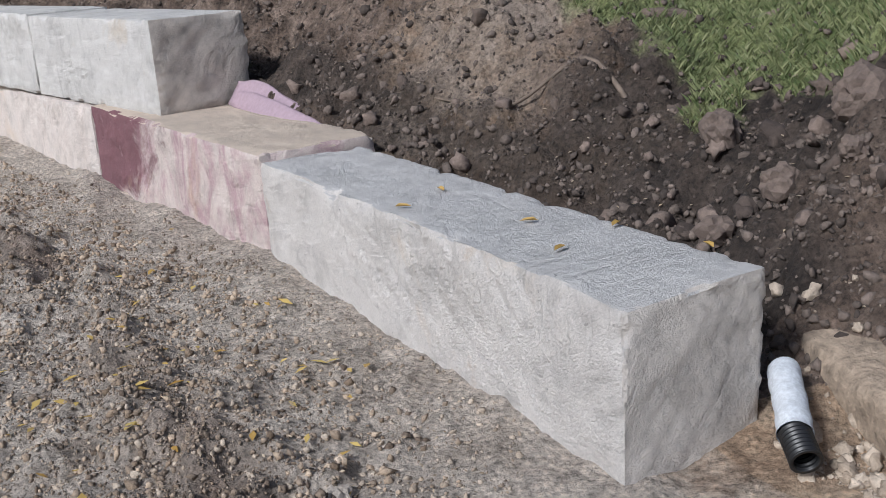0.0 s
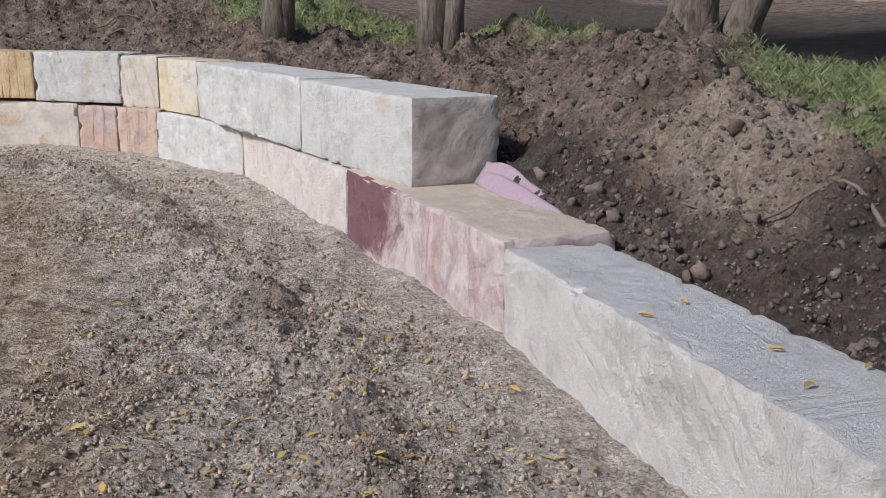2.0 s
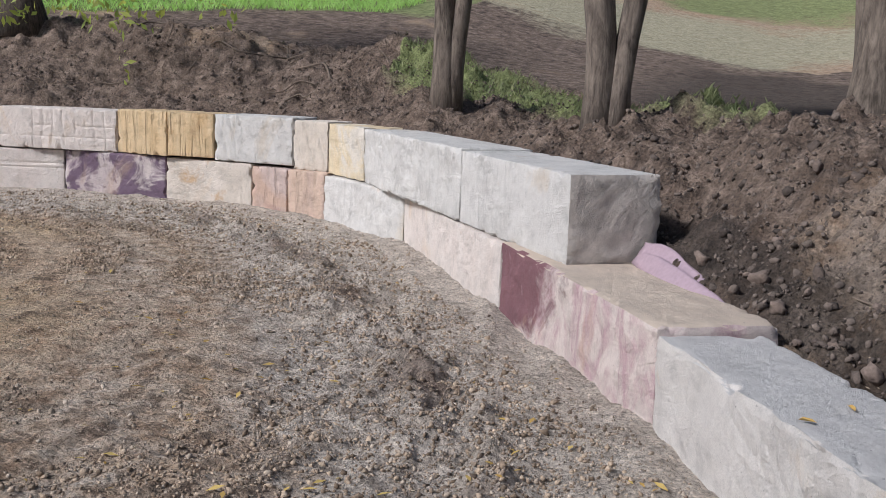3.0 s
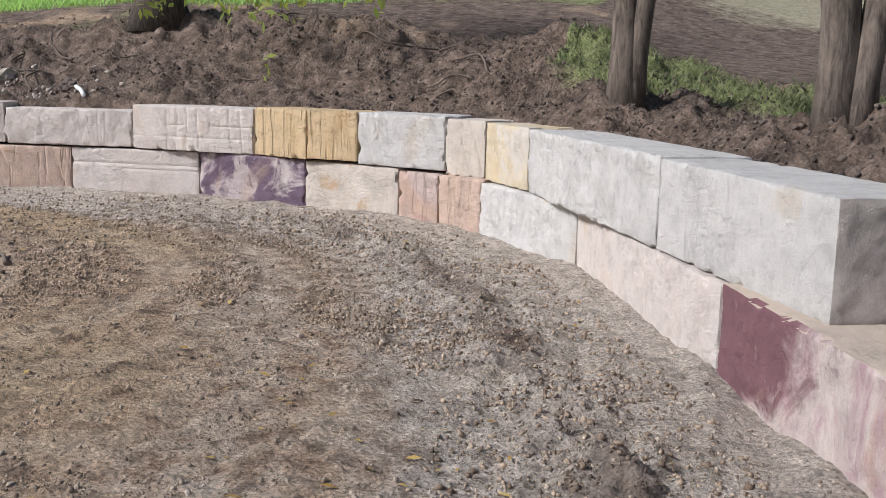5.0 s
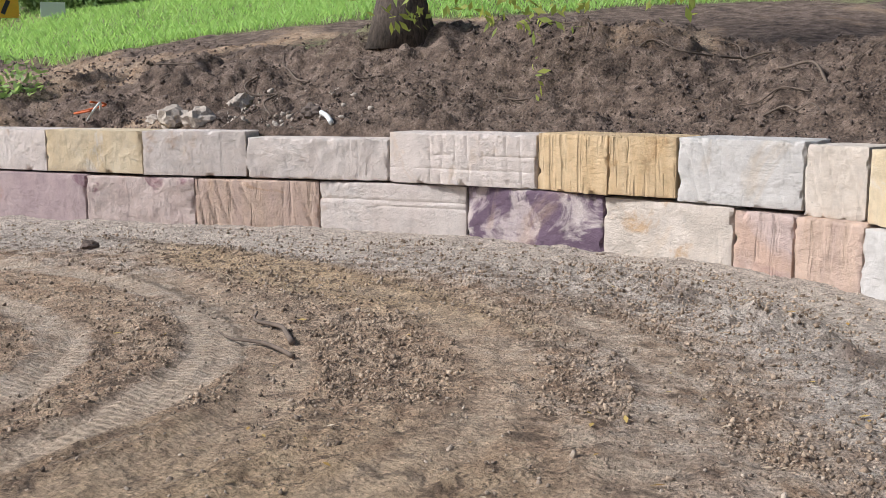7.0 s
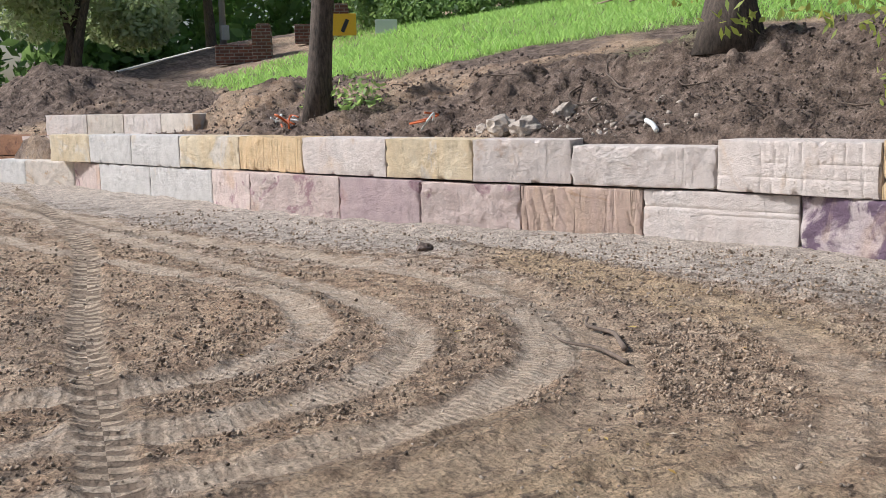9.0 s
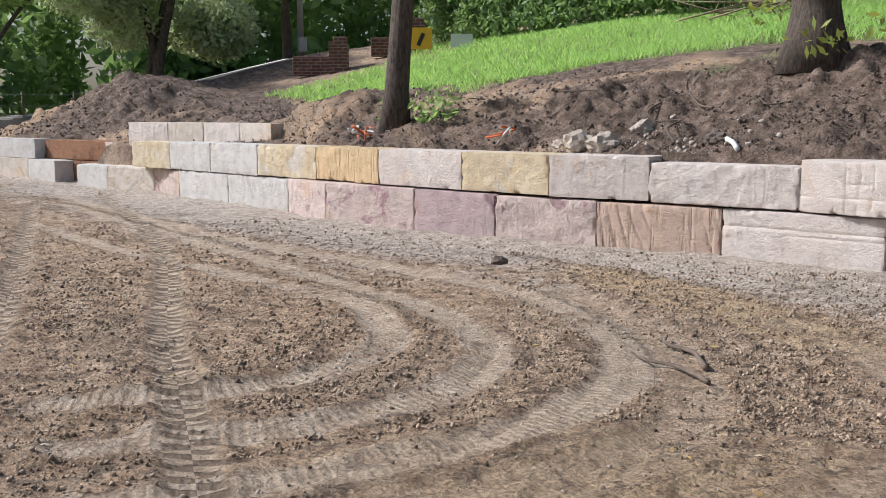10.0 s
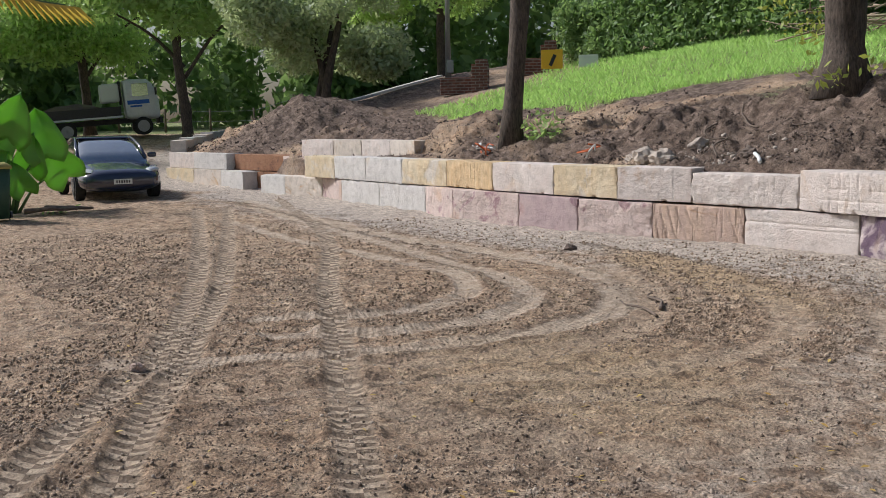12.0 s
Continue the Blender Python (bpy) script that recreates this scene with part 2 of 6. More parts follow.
def soil_material():
    """Bare yard and hillside: dirt, gravel, dark loam and grassy parts by the sheet's own cover values."""
    m, nt, bs = material("bare_soil")
    v = coords(nt)

    def cover(name):
        a = nt.nodes.new("ShaderNodeAttribute")
        a.attribute_name = name
        return a.outputs["Fac"]

    big = noise_tex(nt, v, 0.55, 8, 0.65)
    mid = noise_tex(nt, v, 5.5, 9, 0.7)
    fine = noise_tex(nt, v, 55, 6, 0.75)
    dirt = ramp(nt, mid, [(0.34, (0.25, 0.155, 0.096)), (0.46, (0.50, 0.345, 0.224)), (0.66, (0.69, 0.52, 0.362))])
    dirt = mix(nt, ramp(nt, big, [(0.42, grey(0)), (0.66, grey(0.28))]), dirt, ramp(nt, mid, [(0.32, (0.27, 0.22, 0.17)), (0.68, (0.58, 0.50, 0.415))]))
    gravel = ramp(nt, mid, [(0.32, (0.40, 0.335, 0.275)), (0.5, (0.58, 0.50, 0.425)), (0.66, (0.70, 0.615, 0.53))])
    loam = ramp(nt, mid, [(0.33, (0.06, 0.041, 0.031)), (0.48, (0.185, 0.132, 0.10)), (0.66, (0.35, 0.265, 0.21))])
    ochre = ramp(nt, mid, [(0.3, (0.45, 0.31, 0.18)), (0.7, (0.68, 0.51, 0.33))])
    turf = ramp(nt, mid, [(0.3, (0.14, 0.165, 0.06)), (0.7, (0.36, 0.40, 0.17))])
    straw = ramp(nt, mid, [(0.3, (0.36, 0.32, 0.20)), (0.7, (0.58, 0.53, 0.38))])
    wobble = math_node(nt, "MULTIPLY", math_node(nt, "SUBTRACT", mid, 0.5), 0.9)

    def edge(name):
        return ramp(nt, math_node(nt, "ADD", cover(name), wobble), [(0.3, grey(0)), (0.7, grey(1))])

    # tyre lanes: lane runs from -1 to 1 across, gone is the way along in metres
    def lane(name, keep):
        e = cover(name + "_lane")
        away = math_node(nt, "ADD", math_node(nt, "ABSOLUTE", e), wobble)
        on = ramp(nt, math_node(nt, "MULTIPLY", away, 0.5), [(0.40, grey(1)), (0.56, grey(0))])
        worn = ramp(nt, noise_tex(nt, v, 0.9, 5, 0.6), [(keep, grey(0.12)), (keep + 0.14, grey(1))])
        return e, math_node(nt, "MULTIPLY", math_node(nt, "MULTIPLY", on, worn), cover(name + "_depth"))

    e1, arc = lane("arc", 0.36)
    e2, tread = lane("tread", 0.30)
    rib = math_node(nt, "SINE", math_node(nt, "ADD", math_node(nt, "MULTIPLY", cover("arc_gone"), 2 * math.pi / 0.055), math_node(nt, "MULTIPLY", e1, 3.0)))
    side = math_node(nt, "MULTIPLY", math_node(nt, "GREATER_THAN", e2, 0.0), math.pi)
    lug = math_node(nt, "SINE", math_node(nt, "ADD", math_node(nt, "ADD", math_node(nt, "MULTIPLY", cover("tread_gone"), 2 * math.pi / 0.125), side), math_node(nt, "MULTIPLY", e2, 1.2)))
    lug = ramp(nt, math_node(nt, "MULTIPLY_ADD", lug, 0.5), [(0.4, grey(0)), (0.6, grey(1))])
    press = math_node(nt, "MAXIMUM", arc, tread)

    col = mix(nt, edge("gravel"), dirt, gravel)
    col = mix(nt, edge("ochre"), col, ochre)
    grain = ramp(nt, noise_tex(nt, v, 26, 7, 0.72), [(0.43, grey(0)), (0.54, grey(1))])
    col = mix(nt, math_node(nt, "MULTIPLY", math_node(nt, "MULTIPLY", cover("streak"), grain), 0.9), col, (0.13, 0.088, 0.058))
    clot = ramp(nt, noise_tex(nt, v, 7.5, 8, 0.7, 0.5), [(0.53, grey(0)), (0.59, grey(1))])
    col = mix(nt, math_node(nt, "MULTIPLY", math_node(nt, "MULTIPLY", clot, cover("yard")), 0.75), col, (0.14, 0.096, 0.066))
    col = mix(nt, math_node(nt, "MULTIPLY", press, 0.65), col, ramp(nt, mid, [(0.3, (0.46, 0.36, 0.265)), (0.7, (0.64, 0.53, 0.405))]))
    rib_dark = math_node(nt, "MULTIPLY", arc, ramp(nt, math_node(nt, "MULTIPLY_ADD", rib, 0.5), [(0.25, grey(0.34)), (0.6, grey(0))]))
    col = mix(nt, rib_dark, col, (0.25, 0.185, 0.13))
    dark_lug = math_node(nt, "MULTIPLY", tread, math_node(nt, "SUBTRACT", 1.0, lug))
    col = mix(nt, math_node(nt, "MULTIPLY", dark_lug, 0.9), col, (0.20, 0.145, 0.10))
    col = mix(nt, edge("loam"), col, loam)
    # darker soil: the pit and block backs, and tree shade painted into the colour
    col = mix(nt, math_node(nt, "MULTIPLY", edge("darkened"), 0.85), col, ramp(nt, mid, [(0.34, (0.018, 0.013, 0.011)), (0.66, (0.10, 0.075, 0.06))]))
    col = mix(nt, edge("straw"), col, straw)
    col = mix(nt, edge("turf"), col, turf)
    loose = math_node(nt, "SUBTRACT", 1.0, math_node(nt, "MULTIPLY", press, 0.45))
    # random grit and lump tones, plus crevice shade between crumbs painted into the colour
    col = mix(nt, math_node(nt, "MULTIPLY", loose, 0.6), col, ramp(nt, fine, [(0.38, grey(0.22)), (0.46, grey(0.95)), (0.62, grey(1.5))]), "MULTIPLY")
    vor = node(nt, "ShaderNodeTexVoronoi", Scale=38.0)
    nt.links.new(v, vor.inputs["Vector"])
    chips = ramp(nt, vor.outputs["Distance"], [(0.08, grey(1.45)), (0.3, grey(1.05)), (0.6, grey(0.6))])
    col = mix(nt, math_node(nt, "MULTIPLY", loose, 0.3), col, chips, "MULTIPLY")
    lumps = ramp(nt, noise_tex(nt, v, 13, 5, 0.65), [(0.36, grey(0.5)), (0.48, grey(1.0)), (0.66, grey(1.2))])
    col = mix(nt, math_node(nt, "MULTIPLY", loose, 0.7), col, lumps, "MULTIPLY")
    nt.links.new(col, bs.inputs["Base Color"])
    bs.inputs["Roughness"].default_value = 0.97
    h = math_node(nt, "ADD", noise_tex(nt, v, 20, 11, 0.76), math_node(nt, "MULTIPLY", fine, 0.4))
    h = math_node(nt, "SUBTRACT", h, math_node(nt, "MULTIPLY", vor.outputs["Distance"], 0.35))
    h = math_node(nt, "MULTIPLY", h, loose)
    h = math_node(nt, "ADD", h, math_node(nt, "MULTIPLY", math_node(nt, "MULTIPLY", rib, arc), 0.07))
    h = math_node(nt, "ADD", h, math_node(nt, "MULTIPLY", math_node(nt, "MULTIPLY", lug, tread), 0.4))
    bump(nt, bs, h, 1.0, 0.055)
    return m


SOIL = soil_material()


# ---- building helpers ----
def link_mesh(name, verts, faces, mat, parent=None, label="", smooth=True):
    me = bpy.data.meshes.new(name)
    me.from_pydata([tuple(v) for v in verts], [], faces)
    me.materials.append(mat)
    if smooth:
        me.polygons.foreach_set("use_smooth", [True] * len(me.polygons))
    me.update()
    ob = new(name, me)
    if parent:
        ob.parent = parent
    if label:
        ob["label"] = label
    return ob


def part(name, bm, mat, parent=None, label="", smooth=False):
    me = bpy.data.meshes.new(name)
    bmesh.ops.recalc_face_normals(bm, faces=bm.faces)
    bm.to_mesh(me)
    bm.free()
    me.materials.append(mat)
    if smooth:
        me.polygons.foreach_set("use_smooth", [True] * len(me.polygons))
    ob = new(name, me)
    if parent:
        ob.parent = parent
    if label:
        ob["label"] = label
    return ob


def thing(name, at, label, category, turn=0.0, group="", kind=""):
    e = new(name)
    e.matrix_world = pose(*at, 0, 0, turn)
    return tagged(e, label, category, group, kind)


def fbm(x, y, z, octaves=4, rough=0.5):
    return noise.fractal(Vector((x, y, z)), 1.0 - math.log2(max(rough, 0.05)) * 0.5, 2.0, octaves)


TABLE = np.random.RandomState(7).rand(256, 256)


def lattice(x, y):
    xi, yi = np.floor(x).astype(int), np.floor(y).astype(int)
    fx, fy = x - xi, y - yi
    fx, fy = fx * fx * (3 - 2 * fx), fy * fy * (3 - 2 * fy)
    a, b = TABLE[xi & 255, yi & 255], TABLE[(xi + 1) & 255, yi & 255]
    c, d = TABLE[xi & 255, (yi + 1) & 255], TABLE[(xi + 1) & 255, (yi + 1) & 255]
    return (a + (b - a) * fx) * (1 - fy) + (c + (d - c) * fx) * fy - 0.5


def rough2(x, y, scale, octaves=4, gain=0.5):
    out, amp = 0 * x, 1.0
    for k in range(octaves):
        f = scale * 2.03 ** k
        out = out + amp * lattice(x * f + 17.3 * k, y * f + 9.1 * k)
        amp *= gain
    return out


# ---- plan of the retaining wall: the foot of its front face, from the free end round the bend ----
LOWER = [(0.51, 2.04), (-0.64, 3.95), (-1.94, 5.78), (-3.57, 7.92), (-4.94, 8.98), (-5.48, 9.15), (-5.98, 9.26),
         (-7.14, 9.31), (-8.60, 9.32), (-10.09, 8.87), (-11.29, 8.28), (-12.44, 7.75), (-13.74, 7.42), (-15.27, 6.91),
         (-16.59, 6.89), (-18.35, 6.56), (-20.02, 6.24), (-21.30, 6.14), (-22.59, 5.58), (-23.76, 5.23)]
UPPER = [(-1.37, 5.15), (-2.53, 6.52), (-4.30, 8.54), (-4.98, 9.09), (-5.45, 9.19), (-6.47, 9.25), (-7.07, 9.21),
         (-7.83, 9.31), (-9.37, 9.09), (-10.79, 8.54), (-11.79, 8.01), (-12.97, 7.62), (-14.40, 7.25), (-15.94, 7.04),
         (-17.40, 6.70), (-18.88, 6.43), (-20.28, 6.15), (-21.52, 5.79)]
FACE = [(14.0, -24.0), (2.6, -2.1)] + LOWER + [(-24.0, 6.35), (-26.5, 5.55), (-26.8, 4.82), (-28.4, 4.2), (-29.9, 3.6), (-31.2, 3.9), (-33.5, 4.6), (-36.4, 5.2), (-40.0, 6.3), (-44.2, 7.6), (-90, 24)]


def behind(x, y):
    """Signed distance from the wall's face: positive on the uphill side."""
    best = np.full(np.shape(x), 1e9)
    side, off = np.zeros(np.shape(x)), np.zeros(np.shape(x))
    for (ax, ay), (bx, by) in zip(FACE, FACE[1:]):
        dx, dy = bx - ax, by - ay
        ll = dx * dx + dy * dy
        t = np.clip(((x - ax) * dx + (y - ay) * dy) / ll, 0, 1)
        px, py = x - ax - t * dx, y - ay - t * dy
        d = np.hypot(px, py)
        cross = (px * dy - py * dx) / math.sqrt(ll)
        near = (d < best - 1e-7) | ((d < best + 1e-7) & (np.abs(cross) > off))
        best = np.where(near, d, best)
        side, off = np.where(near, np.sign(cross), side), np.where(near, np.abs(cross), off)
    return best * side


PROFILE_S = [0.0, 0.45, 0.75, 1.2, 2.0, 3.0, 4.0, 6.0, 9.0, 13.0, 20.0, 40.0]
PROFILES = [
    (-90, [1.2, 1.25, 1.3, 1.35, 1.5, 1.7, 1.9, 2.4, 3.1, 3.9, 4.6, 5.4]),
    (-24, [0.80, 0.85, 0.9, 1.0, 1.2, 1.45, 1.7, 2.25, 3.1, 3.8, 4.9, 5.6]),
    (-15, [0.85, 0.92, 1.0, 1.12, 1.38, 1.68, 1.9, 2.4, 3.1, 3.8, 5.0, 5.8]),
    (-8, [0.84, 0.93, 1.0, 1.12, 1.45, 1.74, 1.82, 2.0, 2.6, 3.4, 4.4, 5.6]),
    (-5.0, [0.84, 0.92, 1.0, 1.15, 1.3, 1.42, 1.48, 1.6, 2.0, 2.6, 3.6, 7.5]),
    (-2.4, [0.80, 0.70, 0.72, 0.9, 1.10, 1.18, 1.2, 1.32, 1.6, 2.1, 3.2, 8.0]),
    (-0.9, [0.20, 0.24, 0.34, 0.62, 0.98, 1.08, 1.1, 1.15, 1.4, 1.9, 3.1, 8.4]),
    (1.5, [0.02, 0.04, 0.13, 0.50, 0.82, 0.88, 0.9, 1.0, 1.3, 1.8, 3.1, 8.6]),
]


def uphill(x, s):
    rows = np.array([np.interp(s, PROFILE_S, p) for _, p in PROFILES])
    xs = [a for a, _ in PROFILES]
    k = np.clip(np.searchsorted(xs, x) - 1, 0, len(xs) - 2)
    x0, x1 = np.array(xs)[k], np.array(xs)[k + 1]
    f = np.clip((x - x0) / (x1 - x0), 0, 1)
    i = np.arange(rows.shape[1])
    return rows[k, i] * (1 - f) + rows[k + 1, i] * f


def along(x, y, path):
    """Distance to a polyline, with the way gone along it; signed_along gives the side too."""
    d, g = signed_along(x, y, path)
    return np.abs(d), g


def signed_along(x, y, path):
    best, gone, total, side = np.full(x.shape, 1e9), np.zeros(x.shape), 0.0, np.ones(x.shape)
    for (ax, ay), (bx, by) in zip(path, path[1:]):
        dx, dy = bx - ax, by - ay
        ln = math.hypot(dx, dy)
        t = np.clip(((x - ax) * dx + (y - ay) * dy) / ln ** 2, 0, 1)
        px, py = x - ax - t * dx, y - ay - t * dy
        d = np.hypot(px, py)
        near = d < best
        sgn = np.sign(px * dy - py * dx)
        best, gone, side = np.where(near, d, best), np.where(near, total + t * ln, gone), np.where(near, np.where(sgn == 0, 1, sgn), side)
        total += ln
    return best * side, gone


def smooth_path(pts, n=8):
    out = []
    p = [Vector(q) for q in pts]
    p = [2 * p[0] - p[1]] + p + [2 * p[-1] - p[-2]]
    for a, b, c, d in zip(p, p[1:], p[2:], p[3:]):
        for k in range(n):
            t = k / n
            out.append(tuple(0.5 * ((2 * b) + (c - a) * t + (2 * a - 5 * b + 4 * c - d) * t * t + (3 * b - a - 3 * c + d) * t ** 3)))
    out.append(tuple(p[-2]))
    return out


TRACKS = [  # path, half width, depth, tread pitch
    ([(-22, 4.6), (-15.2, 5.1), (-12.8, 5.6), (-10.6, 6.05), (-9.0, 6.1), (-7.9, 5.8), (-7.2, 5.35), (-6.8, 4.8), (-6.55, 4.2), (-6.45, 3.4), (-6.5, 2.4), (-6.7, 1.2)], 0.15, 0.016, 0.0),
    ([(-20, 4.3), (-13.4, 4.9), (-11.0, 5.1), (-9.6, 5.2), (-8.5, 5.1), (-7.8, 4.8), (-7.4, 4.4), (-7.2, 3.9), (-7.1, 3.3), (-7.2, 2.4)], 0.13, 0.014, 0.0),
    ([(-17, 3.4), (-12.5, 4.2), (-10.3, 4.8), (-9.4, 4.78), (-8.6, 4.55), (-8.15, 4.2), (-7.9, 3.7), (-7.8, 3.1), (-7.9, 2.4)], 0.12, 0.013, 0.0),
    ([(-3.4, 2.05), (-5.2, 2.43), (-7.3, 2.9), (-9.3, 3.32), (-14.4, 4.5), (-22, 5.3)], 0.115, 0.024, 0.13),
    ([(-4.0, 1.0), (-5.07, 1.24), (-6.14, 1.49), (-7.73, 1.86), (-11.2, 2.58), (-20, 3.9)], 0.11, 0.024, 0.13),
    ([(-4.2, 0.5), (-4.71, 0.71), (-6.0, 1.13), (-7.2, 1.54), (-11.4, 2.3), (-20, 3.3)], 0.11, 0.024, 0.13),
    ([(-9.4, 6.5), (-8.2, 6.2), (-7.2, 5.75), (-6.5, 5.2), (-6.1, 4.6), (-5.95, 4.0), (-6.0, 3.0)], 0.17, 0.014, 0.07),
    ([(-7.6, 7.0), (-6.6, 6.7), (-5.7, 6.0), (-5.3, 5.2), (-5.2, 4.3), (-5.5, 3.2)], 0.16, 0.014, 0.07),
    ([(-6.0, 7.2), (-5.1, 6.5), (-4.6, 5.6), (-4.5, 4.7), (-4.8, 3.6)], 0.16, 0.013, 0.07),
    ([(-2.6, 5.6), (-3.2, 4.4), (-3.8, 3.5), (-5.0, 2.6)], 0.15, 0.012, 0.07),
]
RIDGE = smooth_path([(0.6, 0.3), (-0.88, 2.75), (-1.63, 4.0), (-2.5, 5.15), (-3.8, 6.75), (-5.0, 7.7), (-6.2, 8.35), (-7.4, 8.5)])


def swirl(x, y):
    """Scrapes left by turning machines: noise drawn out along arcs."""
    r, a = np.hypot(x + 9.6, y - 2.6), np.arctan2(y - 2.6, x + 9.6)
    return rough2(r * 3.2, a * 1.1, 1.0, 4, 0.6) + 0.4 * rough2(r * 16, a * 2.2, 1.0, 2, 0.5)


def ground_height(x, y, fine=True):
    s = behind(x, y)
    back = np.clip(s, 0, 60)
    road = 0.062 * np.clip(-x - 27.5, 0, 20) + 0.012 * np.clip(-x - 43.5, 0, 60)
    # yard
    yard = road + 0.05 * rough2(x, y, 0.35, 3) * np.clip(-s - 0.5, 0, 1)
    yard = yard + 0.05 * np.exp(-(np.clip(-s, 0, 9) / 0.45) ** 2)
    clod = np.clip(rough2(x, y, 4.0, 4, 0.6), 0, 1)
    yard = yard - 0.07 * np.exp(-((x - 0.55) ** 2 + (y - 1.85) ** 2) / 0.35)
    if fine:
        yard = yard + 0.035 * rough2(x, y, 1.9, 5, 0.62) + 0.022 * clod + 0.016 * np.abs(rough2(x, y, 11.0, 3, 0.6))
        d, _ = along(x, y, RIDGE)
        yard = yard + np.exp(-(d / 0.30) ** 2) * (0.045 + 0.11 * np.clip(rough2(x, y, 6, 3, 0.6), -0.2, 1))
        for path, w, depth, pitch in TRACKS:
            d, g = along(x, y, smooth_path(path))
            on = np.clip(1.25 - d / w, 0, 1) ** 0.5 * (0.8 + 0.4 * lattice(g * 1.3, d * 0 + w * 40))
            yard = yard * (1 - 0.6 * on) - 0.5 * depth * on
            yard = yard + 0.7 * depth * np.exp(-((d - 1.25 * w) / 0.05) ** 2) * (0.4 + np.clip(rough2(x, y, 7, 2), 0, 1) * 2)
        yard = yard + 0.034 * swirl(x, y)
    # hillside
    hill = uphill(x, back)
    hill = np.where((x < -18.2) & (x > -24.5) & (back < 1.25), np.minimum(hill, 0.86), hill)
    lump = np.clip(1.2 - np.abs(back - 2.2) / 2.6, 0, 1) * np.where((x < -18.2) & (back < 1.6), 0.15, 1) * np.where((x > 0.2) & (y < 2.7), np.clip((back - 0.5) / 0.8, 0, 1), 1)
    hill = hill + lump * (0.30 * rough2(x, y, 0.6, 4, 0.6) + 0.20 * np.clip(rough2(x, y, 2.6, 4, 0.65), -0.15, 1))
    hill = hill + 0.25 * rough2(x, y, 0.12, 3) * np.clip(back - 4, 0, 6) / 6
    if fine:
        hill = hill + (0.10 * rough2(x, y, 4.0, 5, 0.7) + 0.05 * np.abs(rough2(x, y, 9.0, 3, 0.6))) * np.clip(1.4 - back / 5, 0.15, 1) * np.where((x > 0.2) & (y < 2.4) & (back < 0.8), 0.3, 1)
    for cx, cy, r, h in ((-28.6, 7.6, 1.7, 0.95), (-19.5, 8.9, 1.3, 0.32), (-9.0, 11.8, 1.6, 0.25), (-5.6, 11.6, 1.5, 0.35), (0.1, 4.9, 0.75, 0.30), (-0.2, 6.2, 0.9, 0.22), (1.9, 3.3, 0.5, 0.14), (-11.2, 11.4, 2.0, 0.33), (-1.8, 7.6, 0.9, 0.32), (-3.75, 9.35, 0.9, 0.36)):
        hill = hill + h * np.exp(-((x - cx) ** 2 + (y - cy) ** 2) / (r * r)) * np.clip(back / 0.6, 0, 1)
    flat = np.clip((2.45 - y) / 0.3, 0, 1) * np.clip((x - 0.3) / 0.2, 0, 1) * np.clip((3.0 - x) / 0.8, 0, 1)
    hill = hill * (1 - flat) + (0.01 + 0.02 * rough2(x, y, 5.0, 4, 0.6)) * flat
    hill = hill + road * 0.4 * (x < -30)
    f = np.clip((s - 0.12) / 0.3, 0, 1)
    f = f * f * (3 - 2 * f)
    f = np.where((x < -23.6) & (x > -26.0) & (y < 5.75), 0, f)
    return yard * (1 - f) + hill * f, s


def ground_at(x, y):
    return float(ground_height(np.array([float(x)]), np.array([float(y)]), False)[0][0])


